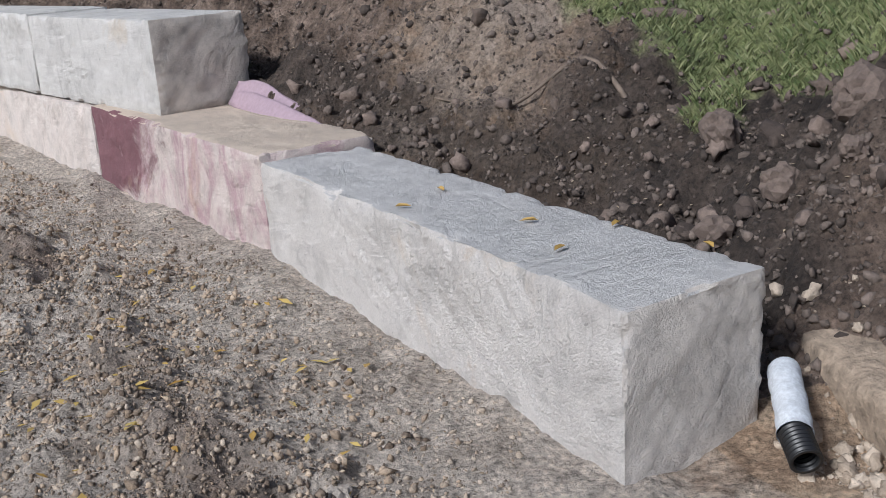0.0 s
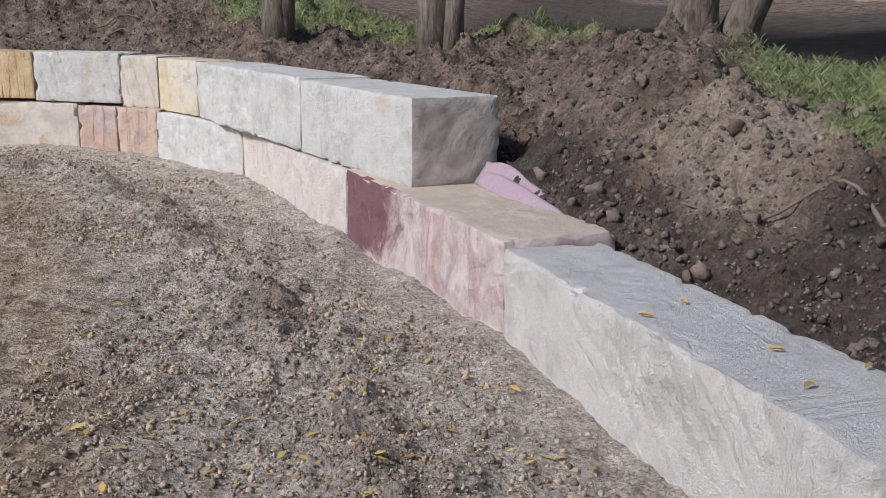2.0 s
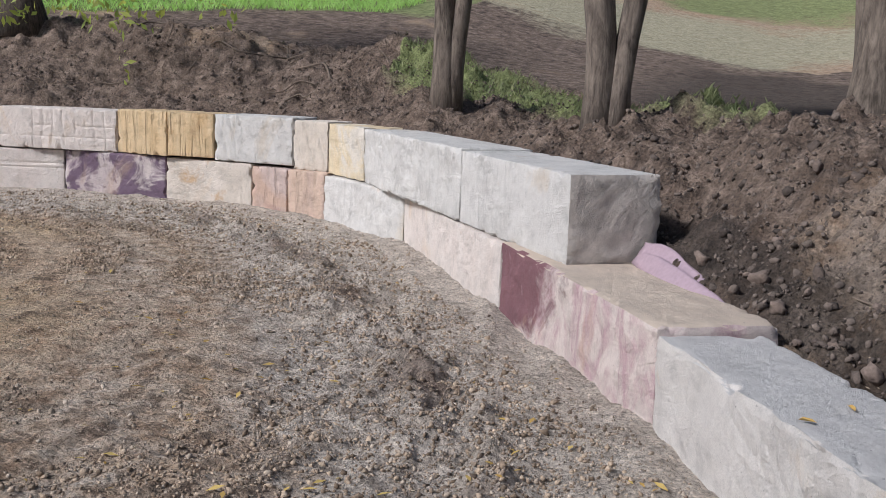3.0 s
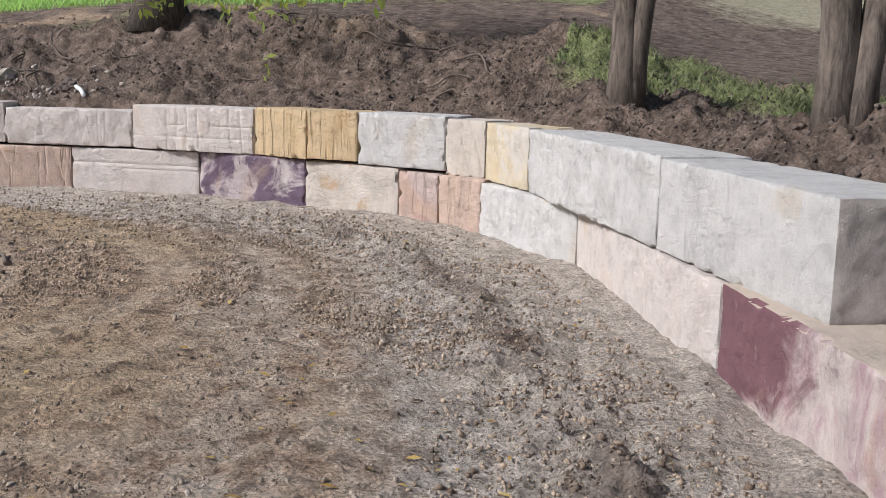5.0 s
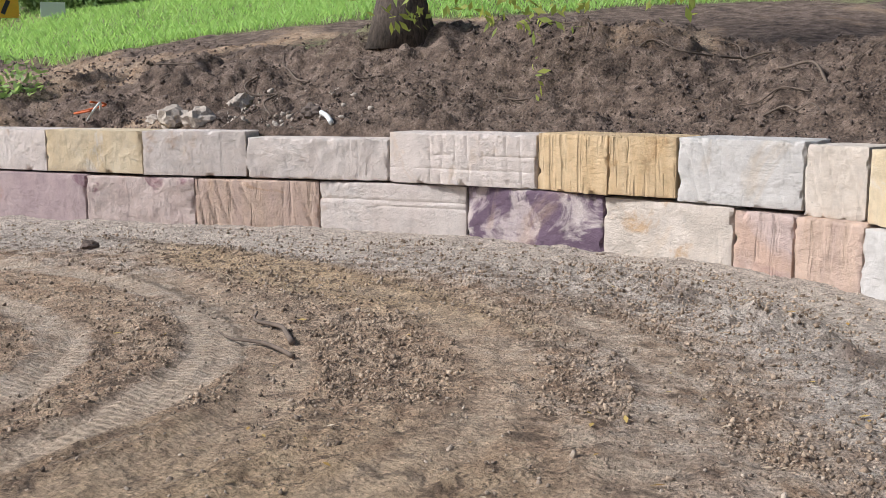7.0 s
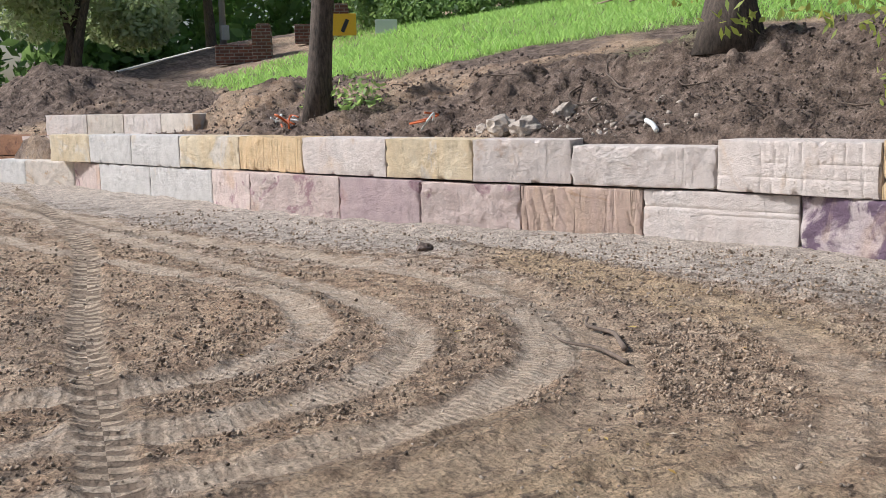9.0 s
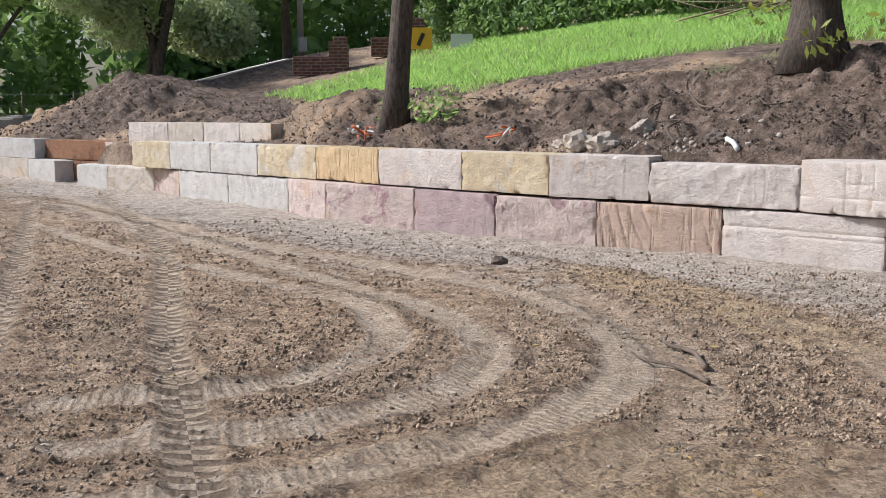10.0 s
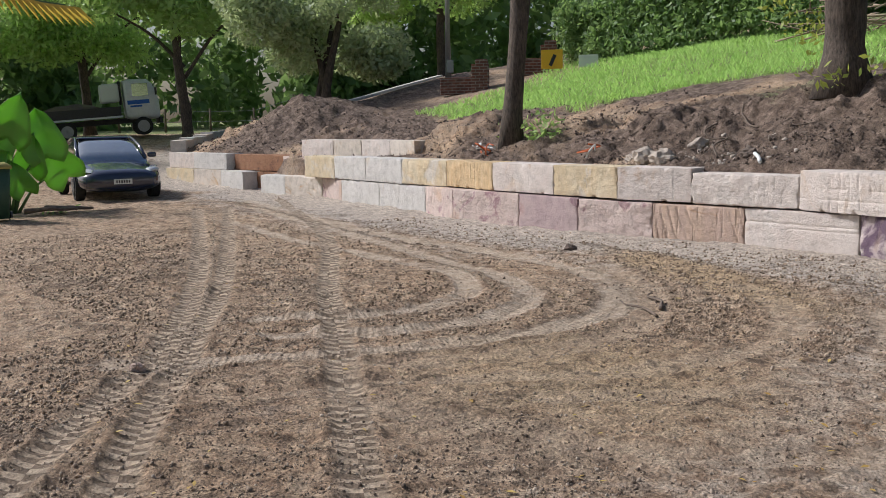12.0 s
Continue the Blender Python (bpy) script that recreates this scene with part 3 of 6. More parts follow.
def build_ground():
    cx, cy = -1.5, 0.6
    rs = np.concatenate([np.geomspace(0.35, 55, 780), np.geomspace(60, 900, 36)])
    a = np.concatenate([np.linspace(radians(20), radians(192), 840), np.linspace(radians(192), radians(380), 60)[1:-1]])
    na, nr = len(a), len(rs)
    A, Rr = np.meshgrid(a, rs)
    x, y = (cx + Rr * np.cos(A)).ravel(), (cy + Rr * np.sin(A)).ravel()
    z, s = ground_height(x, y)
    z0 = ground_height(np.array([cx]), np.array([cy]))[0]
    co = np.stack([np.append(x, cx), np.append(y, cy), np.append(z, z0)], 1)
    i, j = np.meshgrid(np.arange(nr - 1), np.arange(na), indexing="ij")
    q = np.stack([i * na + j, i * na + (j + 1) % na, (i + 1) * na + (j + 1) % na, (i + 1) * na + j], -1).reshape(-1, 4)[:, ::-1]
    k = np.arange(na)
    tri = np.stack([np.full(na, nr * na), k, (k + 1) % na], 1)
    me = bpy.data.meshes.new("ground")
    me.vertices.add(len(co))
    me.vertices.foreach_set("co", co.ravel())
    loops = np.concatenate([q.ravel(), tri.ravel()])
    me.loops.add(len(loops))
    me.loops.foreach_set("vertex_index", loops)
    starts = np.concatenate([np.arange(len(q)) * 4, len(q) * 4 + np.arange(na) * 3])
    me.polygons.add(len(starts))
    me.polygons.foreach_set("loop_start", starts)
    me.update(calc_edges=True)
    me.validate()
    me.polygons.foreach_set("use_smooth", np.ones(len(me.polygons), bool))
    x, y = co[:, 0], co[:, 1]
    s = np.append(s, -3.0)
    n1, n2 = rough2(x, y, 0.5, 4), rough2(x, y, 1.7, 3)
    d, _ = along(x, y, RIDGE)
    gravel = np.clip(1.5 - np.abs(s + 0.55) / 0.85, 0, 1) * 0.9 + 0.5 * np.clip(1 - np.abs(s + 2.2) / 1.4, 0, 1)
    gravel = gravel * (s < 0.3) + 0.9 * (s > -9) * (x > 1.2) * (y < 2.4) * (s < 0.9)
    for path, w, depth, pitch in TRACKS[:3]:
        dd, _ = along(x, y, smooth_path(path))
        gravel = np.maximum(gravel, np.clip(1.3 - dd / (w * 1.3), 0, 0.42) * (s < 0))
    ochre = np.clip(1.25 - np.hypot((x + 8.4) / 3.0, (y - 7.1 - 0.12 * (-8.4 - x)) / 0.6), 0, 1) + 0.75 * np.clip(1.1 - np.hypot((x + 5.2) / 2.6, (y - 4.0) / 2.0), 0, 1)
    loam = np.clip((s - 0.1) / 0.2, 0, 1) * np.clip(0.75 + 1.1 * n1 + 0.5 * n2 + 0.35 * (x > -12), 0, 1)
    grey_bank = np.clip(1.2 - np.hypot((x - 0.35) / 1.3, (y - 4.7) / 1.2), 0, 1)
    loam = np.clip(loam - 0.5 * grey_bank, 0, 1)
    gravel = np.maximum(gravel, 0.55 * grey_bank * (s > 0.6))
    loam = np.maximum(loam, 0.75 * np.exp(-(d / 0.22) ** 2) * (s < 0) * (0.55 + 0.9 * n2))
    loam = np.maximum(loam, (s < -1.2) * np.clip(n1 * 1.1 - 0.22, 0, 0.55))
    line = 3.9 + 0.9 * n1 + 0.6 * np.clip(x + 18, 0, 9)
    turf = np.clip((s - line) / 0.8, 0, 1) * (x < -8) * np.clip((x + 27.5 + n1 * 2) / 1.5, 0, 1)
    turf = np.maximum(turf, np.clip(1.3 - np.hypot(x + 12.2, y - 12.6) / 1.7, 0, 1))
    turf = np.maximum(turf, np.clip(1.4 - np.abs(s - 2.6 - 0.6 * n1) / 0.9, 0, 1) * (x > -5.2) * (x < -0.2))
    turf = np.maximum(turf, np.clip((s - 1.5 - 0.7 * n2) / 0.35, 0, 1) * np.clip((x - 0.2) * 2, 0, 1) * (s < 3.7 + n1))
    turf = np.maximum(turf, 0.75 * np.clip((s - 18 - 3 * n1) / 3, 0, 1))
    turf = np.where(x < -34, np.clip((-x - 47) / 3 + n1, 0, 1), turf)
    turf = np.where((s < -4) & (y < -3.5 + n1), 0.8, turf)
    straw = np.clip(1.3 - np.abs(s - 15.0 - 2 * n1 - 1.2 * np.clip(x + 2, 0, 2)) / 3.4, 0, 0.95) * np.clip((x + 12) / 3, 0, 1)
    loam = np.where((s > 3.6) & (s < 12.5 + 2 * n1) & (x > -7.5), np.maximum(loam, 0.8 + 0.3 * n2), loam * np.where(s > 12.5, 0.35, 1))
    lanes = {}
    edge_dark = np.zeros(x.shape)
    for kind in ("arc", "tread"):
        lane, gone, deep = np.full(x.shape, 9.0), np.zeros(x.shape), np.zeros(x.shape)
        for path, w, depth, pitch in TRACKS:
            if (pitch == 0.13) != (kind == "tread"):
                continue
            dd, gg = signed_along(x, y, smooth_path(path))
            e = dd / w
            closer = np.abs(e) < np.abs(lane)
            lane, gone, deep = np.where(closer, e, lane), np.where(closer, gg, gone), np.where(closer, 0.42 if pitch == 0.07 else 1.0, deep)
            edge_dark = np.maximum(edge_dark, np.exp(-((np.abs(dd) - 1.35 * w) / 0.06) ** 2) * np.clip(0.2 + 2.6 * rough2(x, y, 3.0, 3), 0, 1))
        lanes[kind] = (np.where(s < -0.2, lane, 9.0), gone, deep)
    press = np.clip(1.5 - np.minimum(np.abs(lanes["arc"][0]), np.abs(lanes["tread"][0])), 0, 1)
    sw = swirl(x, y)
    streak = np.clip(sw * 2.4 - 0.2, 0, 1) * (s < -0.9) * np.clip(0.3 + 2.5 * rough2(x, y, 1.6, 4, 0.6), 0, 1)
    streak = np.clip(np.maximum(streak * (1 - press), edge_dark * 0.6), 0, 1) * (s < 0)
    loam = np.where((x > 0.3) & (y < 2.35) & (s < 1.0), 0, loam)
    # darker in the pit and in a strip behind the near blocks
    darkened = np.clip(1.5 - np.hypot((x - 1.25) / 0.75, (y - 3.75) / 0.75), 0, 1) * (s > 0.55) + 0.8 * np.clip(1.3 - np.abs(s - 0.75) / 0.25, 0, 1) * (x > -1.2) * (y > 2.6)
    # shade under the trees above the bank, painted into the soil colour
    darkened = np.maximum(darkened, 0.62 * np.clip((x + 4.5) / 2, 0, 1) * np.clip((s - 3.4) / 0.6, 0, 1) * np.clip((12.0 + 2 * n1 - s) / 1.5, 0, 1))
    yard = (s < -1.0) * np.clip(0.65 + 1.6 * n1 + np.where(x < -4, 0.25, 0), 0, 1)
    for name, val in (("gravel", gravel), ("ochre", ochre), ("loam", loam), ("turf", turf), ("straw", straw), ("darkened", darkened), ("streak", streak), ("yard", yard)):
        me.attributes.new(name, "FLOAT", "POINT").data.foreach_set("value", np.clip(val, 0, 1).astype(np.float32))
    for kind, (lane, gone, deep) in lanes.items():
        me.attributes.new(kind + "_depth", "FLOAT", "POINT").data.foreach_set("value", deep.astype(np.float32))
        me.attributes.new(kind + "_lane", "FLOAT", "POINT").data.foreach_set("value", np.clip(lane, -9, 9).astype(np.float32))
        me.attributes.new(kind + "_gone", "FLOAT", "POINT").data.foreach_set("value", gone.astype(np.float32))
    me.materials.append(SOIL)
    return tagged(new("ground", me), "bare brown dirt yard with tyre tracks rising to a dug hillside", "ground", kind="structure")


ground = build_ground()


# ---- sandstone blocks ----
def block_mesh(length, depth, height, seed, cuts=0.05, rough=0.012, style="", chip=1.0, hips=(0, 0)):
    """A quarried block: x along the face, y into the bank, z up; the face rough or tooled, edges knocked off."""
    nx, ny, nz = max(4, int(length / cuts)), max(3, int(depth / cuts / (1.0 if style == "hewn" else 1.6))), max(4, int(height / cuts))
    verts, index, faces = [], {}, []

    def vid(i, j, k):
        key = (i, j, k)
        if key not in index:
            index[key] = len(verts)
            verts.append((i / nx, j / ny, k / nz))
        return index[key]

    for i in range(nx):
        for k in range(nz):
            faces.append((vid(i, 0, k), vid(i + 1, 0, k), vid(i + 1, 0, k + 1), vid(i, 0, k + 1)))
            faces.append((vid(i, ny, k), vid(i, ny, k + 1), vid(i + 1, ny, k + 1), vid(i + 1, ny, k)))
    for i in range(nx):
        for j in range(ny):
            faces.append((vid(i, j, 0), vid(i, j + 1, 0), vid(i + 1, j + 1, 0), vid(i + 1, j, 0)))
            faces.append((vid(i, j, nz), vid(i + 1, j, nz), vid(i + 1, j + 1, nz), vid(i, j + 1, nz)))
    for j in range(ny):
        for k in range(nz):
            faces.append((vid(0, j, k), vid(0, j, k + 1), vid(0, j + 1, k + 1), vid(0, j + 1, k)))
            faces.append((vid(nx, j, k), vid(nx, j + 1, k), vid(nx, j + 1, k + 1), vid(nx, j, k + 1)))
    out = []
    o = seed * 7.31
    for u, v, w in verts:
        x, y, z = u * length, v * depth, w * height
        # distance to the nearest edges, for worn arrises
        ex, ey, ez = min(x, length - x), min(y, depth - y), min(z, height - z)
        near = sorted((ex, ey, ez))
        bite = max(0.0, noise.noise(Vector((x * 9 + o, y * 9, z * 9))) - 0.16)
        worn = chip * (0.004 + 0.05 * bite + 0.006 * abs(noise.noise(Vector((x * 31, y * 31 + o, z * 31))))) * math.exp(-near[1] / (0.012 + 0.03 * bite))
        n = Vector(((u - 0.5) * 2 if ex < 1e-6 else 0, (v - 0.5) * 2 if ey < 1e-6 else 0, (w - 0.5) * 2 if ez < 1e-6 else 0))
        r = rough * (0.35 * fbm(x * 1.5 + o, y * 1.5, z * 1.9, 3, 0.5) + 0.28 * fbm(x * 7, y * 7 + o, z * 7, 3, 0.6))
        if ez < 1e-6:
            r *= 0.3
        if ey < 1e-6 and v < 0.5:
            if style == "sawline":
                r += -0.012 * math.exp(-((z - 0.74 * height - 0.006 * math.sin(x * 5)) / 0.012) ** 2) - 0.008 * math.exp(-((z - 0.66 * height) / 0.01) ** 2) * (x > 0.4 * length)
            elif style == "ridged":
                r += 0.006 * noise.noise(Vector((x * 10 + o, 0, z * 1.2)))
            elif style == "picked":
                r += -0.010 * max(0.0, math.sin(x * 46 + 3 * noise.noise(Vector((x * 3, z * 3, o))))) ** 8 * (noise.noise(Vector((x * 2 + o, z * 2, 1))) > -0.05)
                r += -0.009 * max(0.0, math.sin(z * 52)) ** 10 * (noise.noise(Vector((x * 2, z * 2 + o, 4))) > 0.1)
            elif style == "scored":
                r += -0.013 * min(1.0, max(0.0, 3 * noise.noise(Vector((x * 1.7 + o, z * 0.6, 9))) + 0.5)) * max(0.0, math.sin((x * 1.0 + z * 0.35) * 44 + 3 * noise.noise(Vector((x * 2 + o, z, 0))))) ** 4
            elif style == "hewn":
                run = math.sin((0.62 * x + z) * 62 + 4 * noise.noise(Vector((x * 2.2 + o, z * 2.2, 0))))
                r += -0.007 * max(0.0, run) ** 3 * min(1.0, max(0.0, 0.45 + 2.2 * noise.noise(Vector((x * 1.8, z * 2.4, o)))))
                r += 0.020 * noise.noise(Vector((x * 2.6 + o, z * 3.4, 5))) - 0.012 * max(0.0, noise.noise(Vector((x * 6.5, z * 6.5, o))) - 0.15)
            elif style == "broken":
                q = fbm(x * 3.2 + o, 0, z * 4.5, 4, 0.65)
                r += 0.011 * (math.floor(q * 2.5) / 2.5 + 0.35 * q)
        elif ex < 1e-6 and ez > 0.02:
            r += 0.008 * fbm(y * 5 + o, z * 5, 3, 3, 0.6)
            if style == "hewn" and u > 0.5:
                r += -0.0035 * max(0.0, math.sin((0.8 * y + 0.62 * z) * 135 + 2.5 * noise.noise(Vector((y * 4, z * 4, o))))) ** 2
                r += -0.0015 * max(0.0, math.sin((0.75 * y - 0.6 * z) * 120 + 2 * noise.noise(Vector((y * 4, z * 4, 7))))) ** 4
            elif style == "split":
                r += 0.005 * noise.noise(Vector((y * 9 + o, z * 9, 2))) + 0.005 * noise.noise(Vector((y * 26, z * 26, o)))
        d = Vector((u - 0.5, (v - 0.5) * 0.9, w - 0.5))
        p = Vector((x, y, z)) + n * r - Vector((math.copysign(worn, d.x) if ex < 0.06 else 0, math.copysign(worn, d.y) if ey < 0.06 else 0, math.copysign(worn, d.z) if ez < 0.06 else 0)) * 0.6
        if style == "hewn":
            # broken front corner and a ragged upper arris
            far = (Vector((x, y * 0.8, z)) - Vector((length, 0, height))).length
            gap = 0.20 + 0.05 * noise.noise(Vector((x * 4, y * 4, z * 4 + o)))
            if far < gap:
                p += Vector((-0.5, 0.45, -0.4)) * (gap - far) * 0.4
            p.y += 0.035 * max(0.0, noise.noise(Vector((x * 5.5 + o, 3, 0))) + 0.1) * math.exp(-((height - z) + y * 2) / 0.05)
            p.y += 0.03 * max(0.0, noise.noise(Vector((x * 4 + o, 8, 0)))) * math.exp(-(abs(z - 0.12) + y) / 0.06)
        # leaning ends
        p.x += (hips[1] if u > 0.5 else hips[0]) * (w - 0.5)
        out.append(p)
    return out, faces


BLOCK_COUNT = [0]


def lay_block(a, b, z0, z1, kind, label, depth=0.55, style="", cuts=0.045, gap=0.006, back=0.0, rough=0.012, tilt=0.0, hips=(0, 0), group="wall blocks", chip=1.0):
    """A block whose face runs from b (left) to a (right) along the wall, its depth going into the bank."""
    a, b = Vector(a), Vector(b)
    d = (a - b)
    ln = d.length
    d.normalize()
    turn = math.degrees(math.atan2(d.y, d.x))
    BLOCK_COUNT[0] += 1
    verts, faces = block_mesh(ln - gap, depth, z1 - z0 - 0.008, BLOCK_COUNT[0], cuts, rough, style, chip, hips)
    ob = link_mesh("sandstone_block", verts, faces, STONE[kind], smooth=True)
    ob.data.set_sharp_from_angle(angle=radians(32))
    inward = Vector((-d.y, d.x))
    p = b + d * gap * 0.5 + inward * back
    ob.matrix_world = pose(p.x, p.y, z0 + 0.004, tilt, 0, turn)
    return tagged(ob, label, "stone block", group)

L, U = LOWER, UPPER
lower_rows = [
    ("white_sawn", "long pale white sandstone block with a sawn grey top", "hewn", 0.014, 0.46),
    ("maroon", "maroon and pink sandstone block under the wall's end", "broken", 0.02, 0.49),
    ("rosy_white", "smooth cream-white sandstone block with faint vertical streaks", "", 0.012, 0.47),
    ("white", "white sandstone block with a split lower half", "broken", 0.02, 0.48),
    ("orange", "orange sandstone block with vertical tooling", "ridged", 0.018, 0.50),
    ("rose", "dusty rose sandstone block with vertical tooling", "ridged", 0.020, 0.50),
    ("cream", "cream sandstone block stained orange at one end", "", 0.016, 0.52),
    ("purple", "purple and white mottled sandstone block", "broken", 0.014, 0.53),
    ("rosy_white", "long pinkish white sandstone block with saw lines", "sawline", 0.010, 0.52),
    ("orange", "salmon sandstone block scored with slanting grooves", "scored", 0.014, 0.52),
    ("pink", "pink sandstone block with dark red blotches", "broken", 0.018, 0.53),
    ("mauve", "dull mauve sandstone block", "", 0.014, 0.54),
    ("pink", "pale pink sandstone block with orange veins", "ridged", 0.012, 0.54),
    ("pink", "pink sandstone block stained dark at its top", "", 0.016, 0.53),
    ("white", "white sandstone block with an orange end", "scored", 0.012, 0.52),
    ("white", "white sandstone block with a rough face", "", 0.016, 0.51),
    ("pink", "dusty pink sandstone block", "", 0.014, 0.50),
    ("cream", "tan sandstone block with chipped edges", "broken", 0.014, 0.50),
    ("white", "white sandstone end block beside the steps", "", 0.012, 0.49),
]
for (a, b), (kind, label, style, rough, top) in zip(zip(L, L[1:]), lower_rows):
    near = a[1] < 9 and a[0] > -3
    lay_block(a, b, -0.12, top, kind, label, 0.46 if kind == "white_sawn" else 0.56 if near else 0.55, style, 0.013 if style == "hewn" else 0.02 if near else (0.018 if style and a[0] > -13 else 0.034), rough=rough, chip=1.6)

upper_rows = [
    ("white_split", "white sandstone block at the open end of the upper course", "split", 0.014, 0.47, 0.98),
    ("white", "rough white sandstone block with diagonal cracks", "broken", 0.024, 0.47, 0.99),
    ("yellow", "yellow and cream sandstone block", "", 0.014, 0.48, 1.0),
    ("cream", "cream sandstone block with a dark cracked joint", "scored", 0.014, 0.49, 1.01),
    ("white", "white sandstone block with slanting score marks", "scored", 0.012, 0.52, 1.03),
    ("gold", "golden brown sandstone block with vertical ridges", "ridged", 0.014, 0.54, 1.03),
    ("gold", "golden sandstone block with vertical ridges", "ridged", 0.014, 0.53, 1.03),
    ("rosy_white", "pinkish white sandstone block with pick marks", "picked", 0.012, 0.525, 1.01),
    ("rosy_white", "rough pinkish white sandstone block with a lower top", "broken", 0.024, 0.53, 0.94),
    ("rosy_white", "pale pink sandstone block", "", 0.012, 0.54, 1.0),
    ("yellow", "yellow sandstone block with a grey scar", "", 0.014, 0.55, 1.0),
    ("rosy_white", "pinkish white sandstone block", "", 0.014, 0.55, 1.0),
    ("gold", "golden sandstone block with a chipped bottom", "broken", 0.012, 0.545, 1.0),
    ("yellow", "pale yellow sandstone block with vertical tooling", "ridged", 0.012, 0.53, 0.99),
    ("white", "white sandstone block with a rough face", "", 0.014, 0.515, 0.985),
    ("white", "white sandstone block with grey streaks", "", 0.014, 0.51, 0.98),
    ("yellow", "tan yellow sandstone end block", "", 0.014, 0.505, 0.97),
]
for (a, b), (kind, label, style, rough, z0, z1) in zip(zip(U, U[1:]), upper_rows):
    near = a[0] > -3
    lay_block(a, b, z0, z1, kind, label, 0.55, style, 0.018 if near else (0.018 if style and a[0] > -13 else 0.034), rough=rough, back=0.02, chip=1.5)


# ---- trees ----
def tube(path, radii, sides=10, wobble=0.12, seed=0):
    verts, faces = [], []
    pts = [Vector(p) for p in path]
    for i, (p, r) in enumerate(zip(pts, radii)):
        d = (pts[min(i + 1, len(pts) - 1)] - pts[max(i - 1, 0)]).normalized()
        q = d.to_track_quat("Z", "Y")
        for k in range(sides):
            a = 2 * math.pi * k / sides
            rr = r * (1 + wobble * noise.noise(Vector((math.cos(a) * 1.4 + seed, math.sin(a) * 1.4, p.z * 1.6 + i * 0.1))) * 2)
            verts.append(p + q @ Vector((math.cos(a) * rr, math.sin(a) * rr, 0)))
    for i in range(len(pts) - 1):
        for k in range(sides):
            faces.append((i * sides + k, i * sides + (k + 1) % sides, (i + 1) * sides + (k + 1) % sides, (i + 1) * sides + k))
    faces.append(tuple(range(sides))[::-1])
    faces.append(tuple(range((len(pts) - 1) * sides, len(pts) * sides)))
    return verts, faces


def join(parts):
    verts, faces = [], []
    for v, f in parts:
        o = len(verts)
        verts += list(v)
        faces += [tuple(i + o for i in q) for q in f]
    return verts, faces


def stem(height, r0, r1, lean=(0, 0), seed=0, n=14, flare=1.5, crook=0.05):
    path, radii = [], []
    for i in range(n + 1):
        t = i / n
        path.append((lean[0] * t + crook * height * 0.3 * noise.noise(Vector((t * 3, seed, 0))), lean[1] * t + crook * height * 0.3 * noise.noise(Vector((t * 3, seed, 7))), height * t - 0.15 * (i == 0)))
        radii.append((r0 + (r1 - r0) * t) * (1 + (flare - 1) * math.exp(-t * height / 0.22)))
    return path, radii


def leaf_cloud(clumps, count, size, seed, flat=0.0, droop=0.0):
    """Small bent leaves thrown round the given clumps (x, y, z, rx, ry, rz)."""
    rng = np.random.RandomState(seed)
    vol = np.array([c[3] * c[4] * c[5] for c in clumps])
    pick = rng.choice(len(clumps), count, p=vol / vol.sum())
    c = np.array(clumps)[pick]
    d = rng.normal(size=(count, 3))
    d /= np.linalg.norm(d, axis=1)[:, None]
    r = rng.rand(count) ** 0.45
    p = c[:, :3] + d * r[:, None] * c[:, 3:]
    a = rng.normal(size=(count, 3))
    a[:, 2] -= droop
    a /= np.linalg.norm(a, axis=1)[:, None]
    b = np.cross(a, rng.normal(size=(count, 3)))
    b /= np.linalg.norm(b, axis=1)[:, None]
    s = size * (0.6 + 0.8 * rng.rand(count))[:, None]
    v = np.stack([p - a * s, p + b * s * 0.42, p + a * s, p - b * s * 0.42], 1).reshape(-1, 3)
    idx = np.arange(count * 4).reshape(-1, 4)
    return v, idx


def fast_mesh(name, v, idx, mat, parent=None):
    me = bpy.data.meshes.new(name)
    n = idx.shape[1]
    me.vertices.add(len(v))
    me.vertices.foreach_set("co", np.asarray(v, float).ravel())
    me.loops.add(idx.size)
    me.loops.foreach_set("vertex_index", idx.ravel())
    me.polygons.add(len(idx))
    me.polygons.foreach_set("loop_start", np.arange(len(idx)) * n)
    me.update(calc_edges=True)
    me.materials.append(mat)
    ob = new(name, me)
    if parent:
        ob.parent = parent
    return ob


def tree(name, at, stems, mat, label, clumps=(), count=0, size=0.1, leaf=None, seed=1, limbs=(), droop=0.3, sides=12):
    """stems: (dx, dy, height, r0, r1, leanx, leany); limbs: (path, r0, r1)."""
    t = thing(name, at, label, "tree")
    pieces = []
    for i, (dx, dy, h, r0, r1, lx, ly) in enumerate(stems):
        path, radii = stem(h, r0, r1, (lx, ly), seed * 3.1 + i)
        pieces.append(tube([(x + dx, y + dy, z) for x, y, z in path], radii, sides, 0.1, seed + i))
    v, f = join(pieces)
    link_mesh("trunk", v, f, mat, t)
    for path, r0, r1 in limbs:
        pts = smooth_path(path, 5)
        v, f = tube(pts, [r0 + (r1 - r0) * k / (len(pts) - 1) for k in range(len(pts))], 7, 0.1, seed)
        link_mesh("limb", v, f, mat, t)
    if count:
        v, idx = leaf_cloud(clumps, count, size, seed, droop=droop)
        fast_mesh("crown", v, idx, leaf, t)
    return t


def stand(x, y, dz=-0.02):
    return (x, y, ground_at(x, y) + dz)


